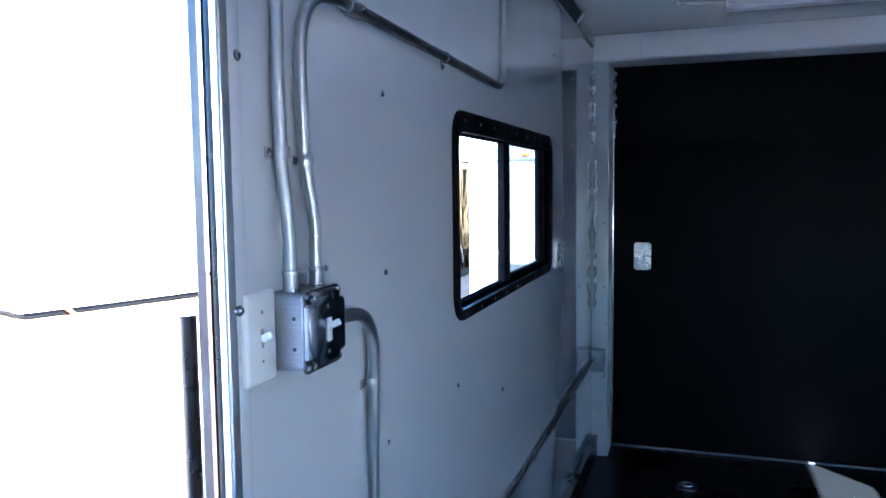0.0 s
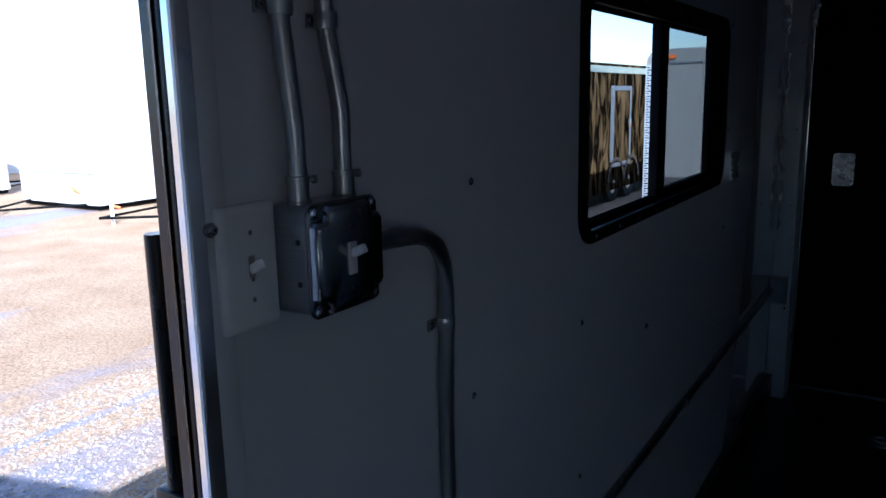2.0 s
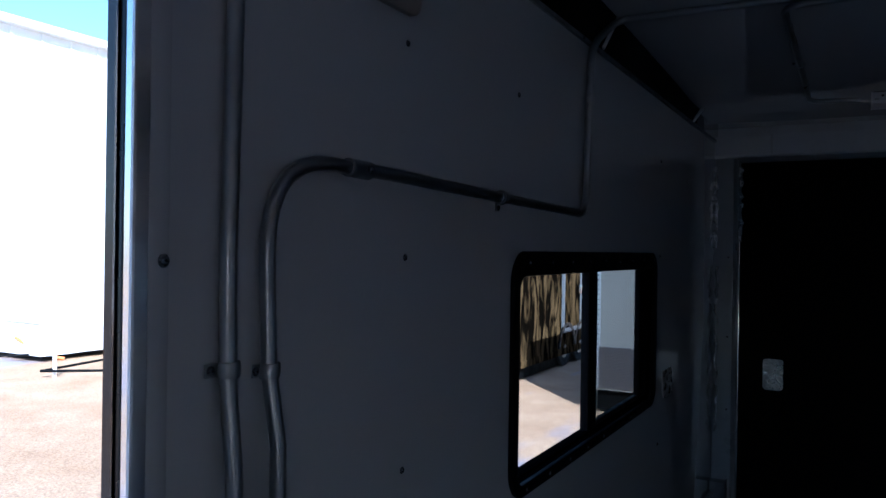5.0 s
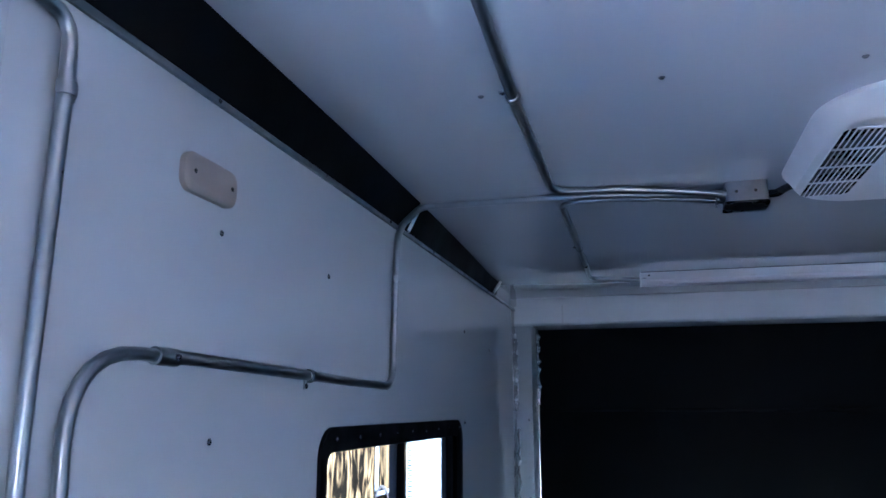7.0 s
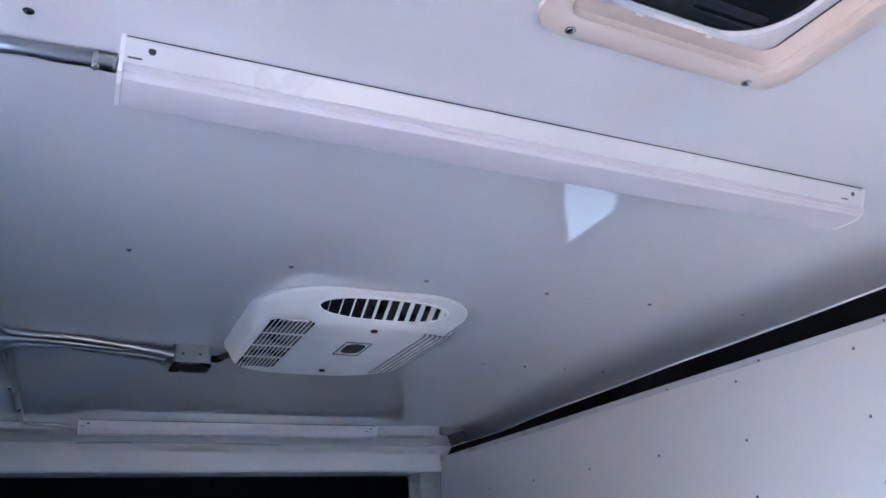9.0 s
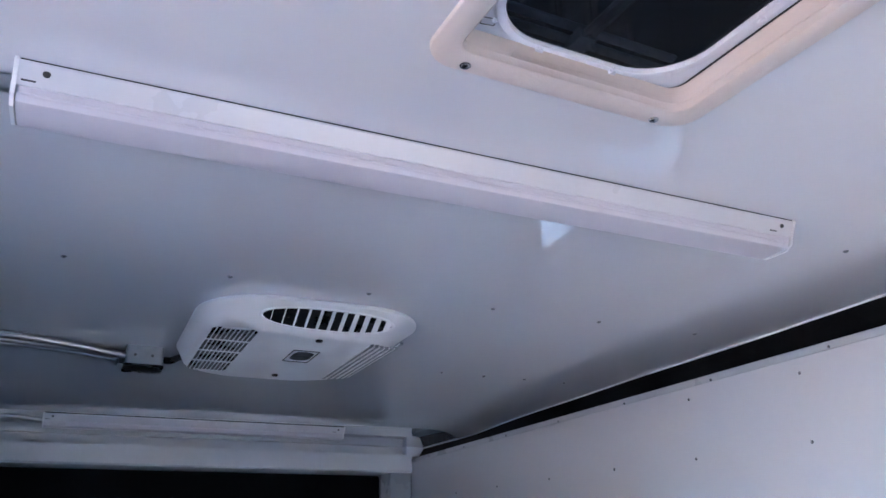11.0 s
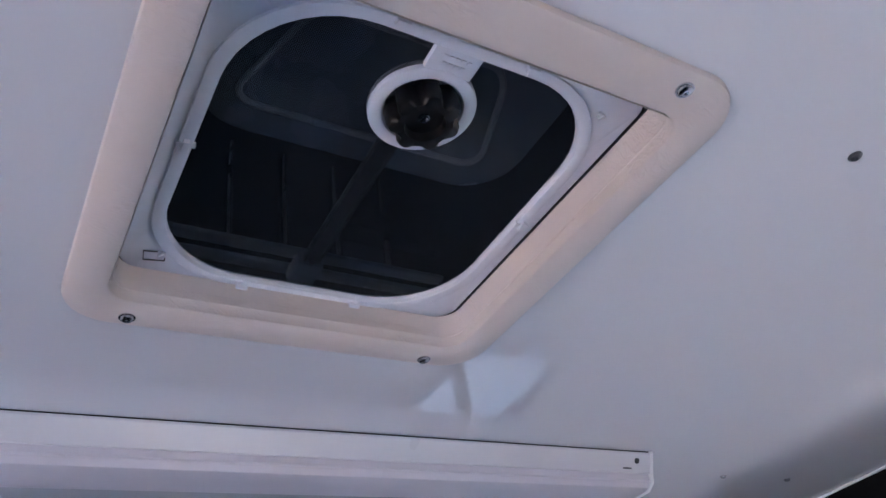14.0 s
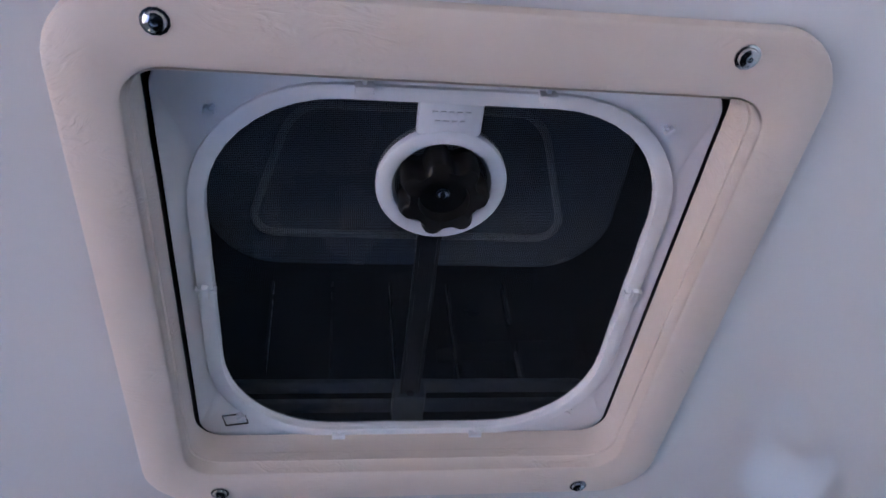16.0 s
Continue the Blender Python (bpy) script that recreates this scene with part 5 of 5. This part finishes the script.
def box_trailer(name, label, lo, hi, mat, nose, roof_mat=None, axle=None, barrel=False):
    """A box trailer: rounded body, base rail, roof rail, corner strips and tongue. nose: -1 or 1 along y."""
    x0, y0, z0 = lo
    x1, y1, z1 = hi
    top = thing(name, label, "trailer", ((x0 + x1) / 2, (y0 + y1) / 2, GZ))
    loop = loop_round(x0, x1, y0, y1, 0.10, 5)
    if barrel:
        arch = loop_round(x0, x1, z0, z1, 0.16, 8)
        shifted(part("body", loft([(loop_round(x0 + 0.01, x1 - 0.01, z0, z1 - 0.01, 0.16, 8), y0), (arch, y0 + 0.03), (arch, y1)], "y"), mat, top))
    else:
        shifted(part("body", loft([(loop, z0), (loop, z1 - 0.06), (loop_round(x0 + 0.02, x1 - 0.02, y0 + 0.02, y1 - 0.02, 0.1, 5), z1)], "z"), mat, top))
    o, i = loop_round(x0 - 0.012, x1 + 0.012, y0 - 0.012, y1 + 0.012, 0.11, 5), loop_round(x0 + 0.01, x1 - 0.01, y0 + 0.01, y1 - 0.01, 0.09, 5)
    shifted(part("base_rail", ring_frame(o, i, z0 - 0.02, z0 + 0.09, "z"), mat, top))
    if not barrel:
        shifted(part("roof_rail", ring_frame(o, i, z1 - 0.16, z1 - 0.05, "z"), roof_mat or mat, top))
    shifted(part("underframe", box((x0 + 0.06, y0 + 0.06, GZ + 0.03), (x1 - 0.06, y1 - 0.06, z0 - 0.021)), BLACK, top, smooth=False))
    ye = y0 if nose < 0 else y1
    for xx in (x0 + 0.35, x1 - 0.35):
        shifted(part("tongue_rail", tube([(xx, ye, GZ + 0.12), ((x0 + x1) / 2, ye + nose * 1.35, GZ + 0.12)], 0.022, seg=8), BLACK, top))
    shifted(part("jack", tube([((x0 + x1) / 2, ye + nose * 1.15, GZ), ((x0 + x1) / 2, ye + nose * 1.15, GZ + 0.36)], 0.03, seg=10), TRAILERWHITE, top, "pale jack"))
    ym = axle if axle is not None else (y0 + y1) / 2 - nose * 0.6
    for xx, s in ((x0 + 0.11, -1), (x1 - 0.11, 1)):
        for dy in (-0.42, 0.42):
            wheel(top, xx, ym + dy, 0.34, s)
        for dy in (-0.42, 0.42):
            arch = [(xx + s * 0.125, ym + dy + 0.40 * math.cos(t), GZ + 0.36 + 0.40 * math.sin(t)) for t in (math.pi * k / 12 for k in range(13))]
            bm = bmesh.new()
            rings = [[bm.verts.new((px + s * o, ym + dy + (py - ym - dy) * k, GZ + 0.36 + (pz - GZ - 0.36) * k)) for px, py, pz in arch] for o, k in ((0.0, 0.93), (0.03, 0.93), (0.03, 1.10), (0.0, 1.10))]
            for ra, rb in zip(rings, rings[1:] + rings[:1]):
                for q in range(12):
                    bm.faces.new((ra[q], ra[q + 1], rb[q + 1], rb[q]))
            shifted(part("fender", bm, BLACKPLASTIC, top, "black fender band"))
    return top


white_a = box_trailer("cargo_trailer", "tall white enclosed cargo trailer parked across the lot", (-14.5, 7.9, -0.33), (-12.0, 12.6, 2.9), TRAILERWHITE, -1, axle=11.6)
white_b = box_trailer("cargo_trailer", "white enclosed cargo trailer parked further back", (-19.1, 1.0, -0.33), (-16.6, 8.9, 2.9), TRAILERWHITE, 1, axle=2.5)
shifted(part("tongue_shield", box((-14.25, 7.86, 0.22), (-12.05, 7.895, 0.86), 0.02), LENS, white_a, "pale lavender panel on the front"))
shifted(part("strap", tube([(-12.7, 7.86, -0.05), (-12.3, 8.0, -0.3), (-11.95, 8.3, GZ + 0.03)], 0.03, 0.1), ORANGE, white_a, "orange strap"))

white_c = box_trailer("cargo_trailer", "white enclosed cargo trailer standing at an angle on the lot", (-2.4, 0.0, -0.32), (0.0, 7.5, 2.7), TRAILERWHITE, -1, axle=4.6)
shifted(part("strap", tube([(0.0, 0.45, -0.2), (0.03, 0.62, -0.3), (0.10, 0.75, GZ + 0.02)], 0.03, 0.1), ORANGE, white_c, "orange strap"))
white_c.matrix_basis = pose(-8.95, 7.75, 0, 0, 0, -21) @ white_c.matrix_basis
black_trailer = box_trailer("cargo_trailer", "black gloss enclosed cargo trailer with side door and tandem wheels", (-6.6, 9.4, -0.22), (-4.15, 16.5, 1.96), TRAILERBLACK, 1, ALU, axle=13.25)
door = shifted(part("side_door", box((-4.152, 12.66, 0.22), (-4.120, 13.54, 1.52), 0.02), TRAILERBLACK, black_trailer, "black side door"))
shifted(part("door_trim", ring_frame(loop_round(12.60, 13.60, 0.16, 1.58, 0.05, 4), loop_round(12.68, 13.52, 0.24, 1.50, 0.04, 4), -4.15, -4.112, "x"), GREYBOX, black_trailer, "dull grey door trim"))
shifted(part("door_handle", box((-4.12, 13.36, 0.84), (-4.06, 13.46, 1.0), 0.01), ALU, black_trailer, "bright door handle"))

# the front of the nearer white trailer, with its ribbed guard
GX, GY = -2.51, 9.25
guard = box_trailer("cargo_trailer", "silver-grey enclosed trailer with ribbed stone guard on its front", (GX, GY, -0.14), (GX + 2.5, GY + 7, 1.97), SILVER, 1, barrel=True)
for i in range(28):
    z = -0.13 + i * 0.0193
    shifted(part("guard_rib", tube([(GX + 0.10, GY - 0.014, z), (GX + 2.4, GY - 0.014, z)], 0.0095, seg=6), BOXSTEEL, guard, "ribbed metal stone guard"))
for x in (GX + 0.055, GX + 2.445):
    shifted(part("corner_strip", box((x - 0.05, GY - 0.012, -0.12), (x + 0.05, GY + 0.004, 1.78), 0.004), GREYPOST, guard, "pale corner strip"))
    for i in range(58):
        z = -0.09 + i * 0.0322
        shifted(part("corner_slot", box((x - 0.032, GY - 0.016, z), (x - 0.004 if i % 2 else x + 0.032, GY - 0.010, z + 0.013)), BLACK, guard, smooth=False))
shifted(part("seam_rail", box((GX + 0.1, GY - 0.014, 1.782), (GX + 2.4, GY + 0.004, 1.806), 0.005), BOXSTEEL, guard, "grey seam rail"))
for x in (GX + 0.32, GX + 0.80, GX + 1.25, GX + 1.7, GX + 2.18):
    shifted(part("marker_light", box((x - 0.055, GY - 0.03, 1.845), (x + 0.055, GY, 1.895), 0.01), AMBER, guard, "amber marker light"))
shifted(part("vent_plate", box((GX + 1.10, GY - 0.02, 1.50), (GX + 1.36, GY, 1.66), 0.01), BOXSTEEL, guard, "grey vent plate"))

side_trailer = box_trailer("cargo_trailer", "white enclosed cargo trailer parked close alongside", (3.85, -4.0, -0.2), (6.2, 9.6, 2.2), WAVYWHITE, 1)

# the entry door, swung open outside
leaf = thing("door_2", "open white-lined black entry door swung outwards", "door", (-0.045, -0.955, FL), kind="structure")
part("panel", box((-0.96, -0.045, 0.02), (-0.012, -0.008, 2.12), 0.006), SKIN, leaf)
part("inner_lining", box((-0.93, -0.0075, 0.05), (-0.04, -0.001, 2.09), 0.003), TRIMW, leaf, "white inner lining")
part("handle", box((-0.91, -0.001, 0.86), (-0.85, 0.022, 1.02), 0.006), BLACKPLASTIC, leaf, "black latch handle")
for z in (0.25, 0.95, 1.65):
    part("hinge", tube([(-0.006, -0.026, z), (-0.006, -0.026, z + 0.09)], 0.008, seg=10), ALU, leaf, "bright hinge")
leaf.matrix_basis = leaf.matrix_basis @ Matrix.Rotation(radians(15), 4, "Z")

shop = thing("shop_building", "large white metal-clad building behind the trailers", "building", (-26, 10, GZ))
shifted(part("wall", box((-34, -12, GZ), (-22.0, 34, 8.2)), CLAD, shop, smooth=False))
shifted(part("roof", box((-34.3, -12.3, 8.2), (-21.7, 34.3, 8.45), 0.05), CLAD, shop, smooth=False))
for i in range(46):
    shifted(part("cladding_rib", box((-22.0, -11.6 + i, GZ), (-21.96, -11.52 + i, 8.2)), CLAD, shop, smooth=False))
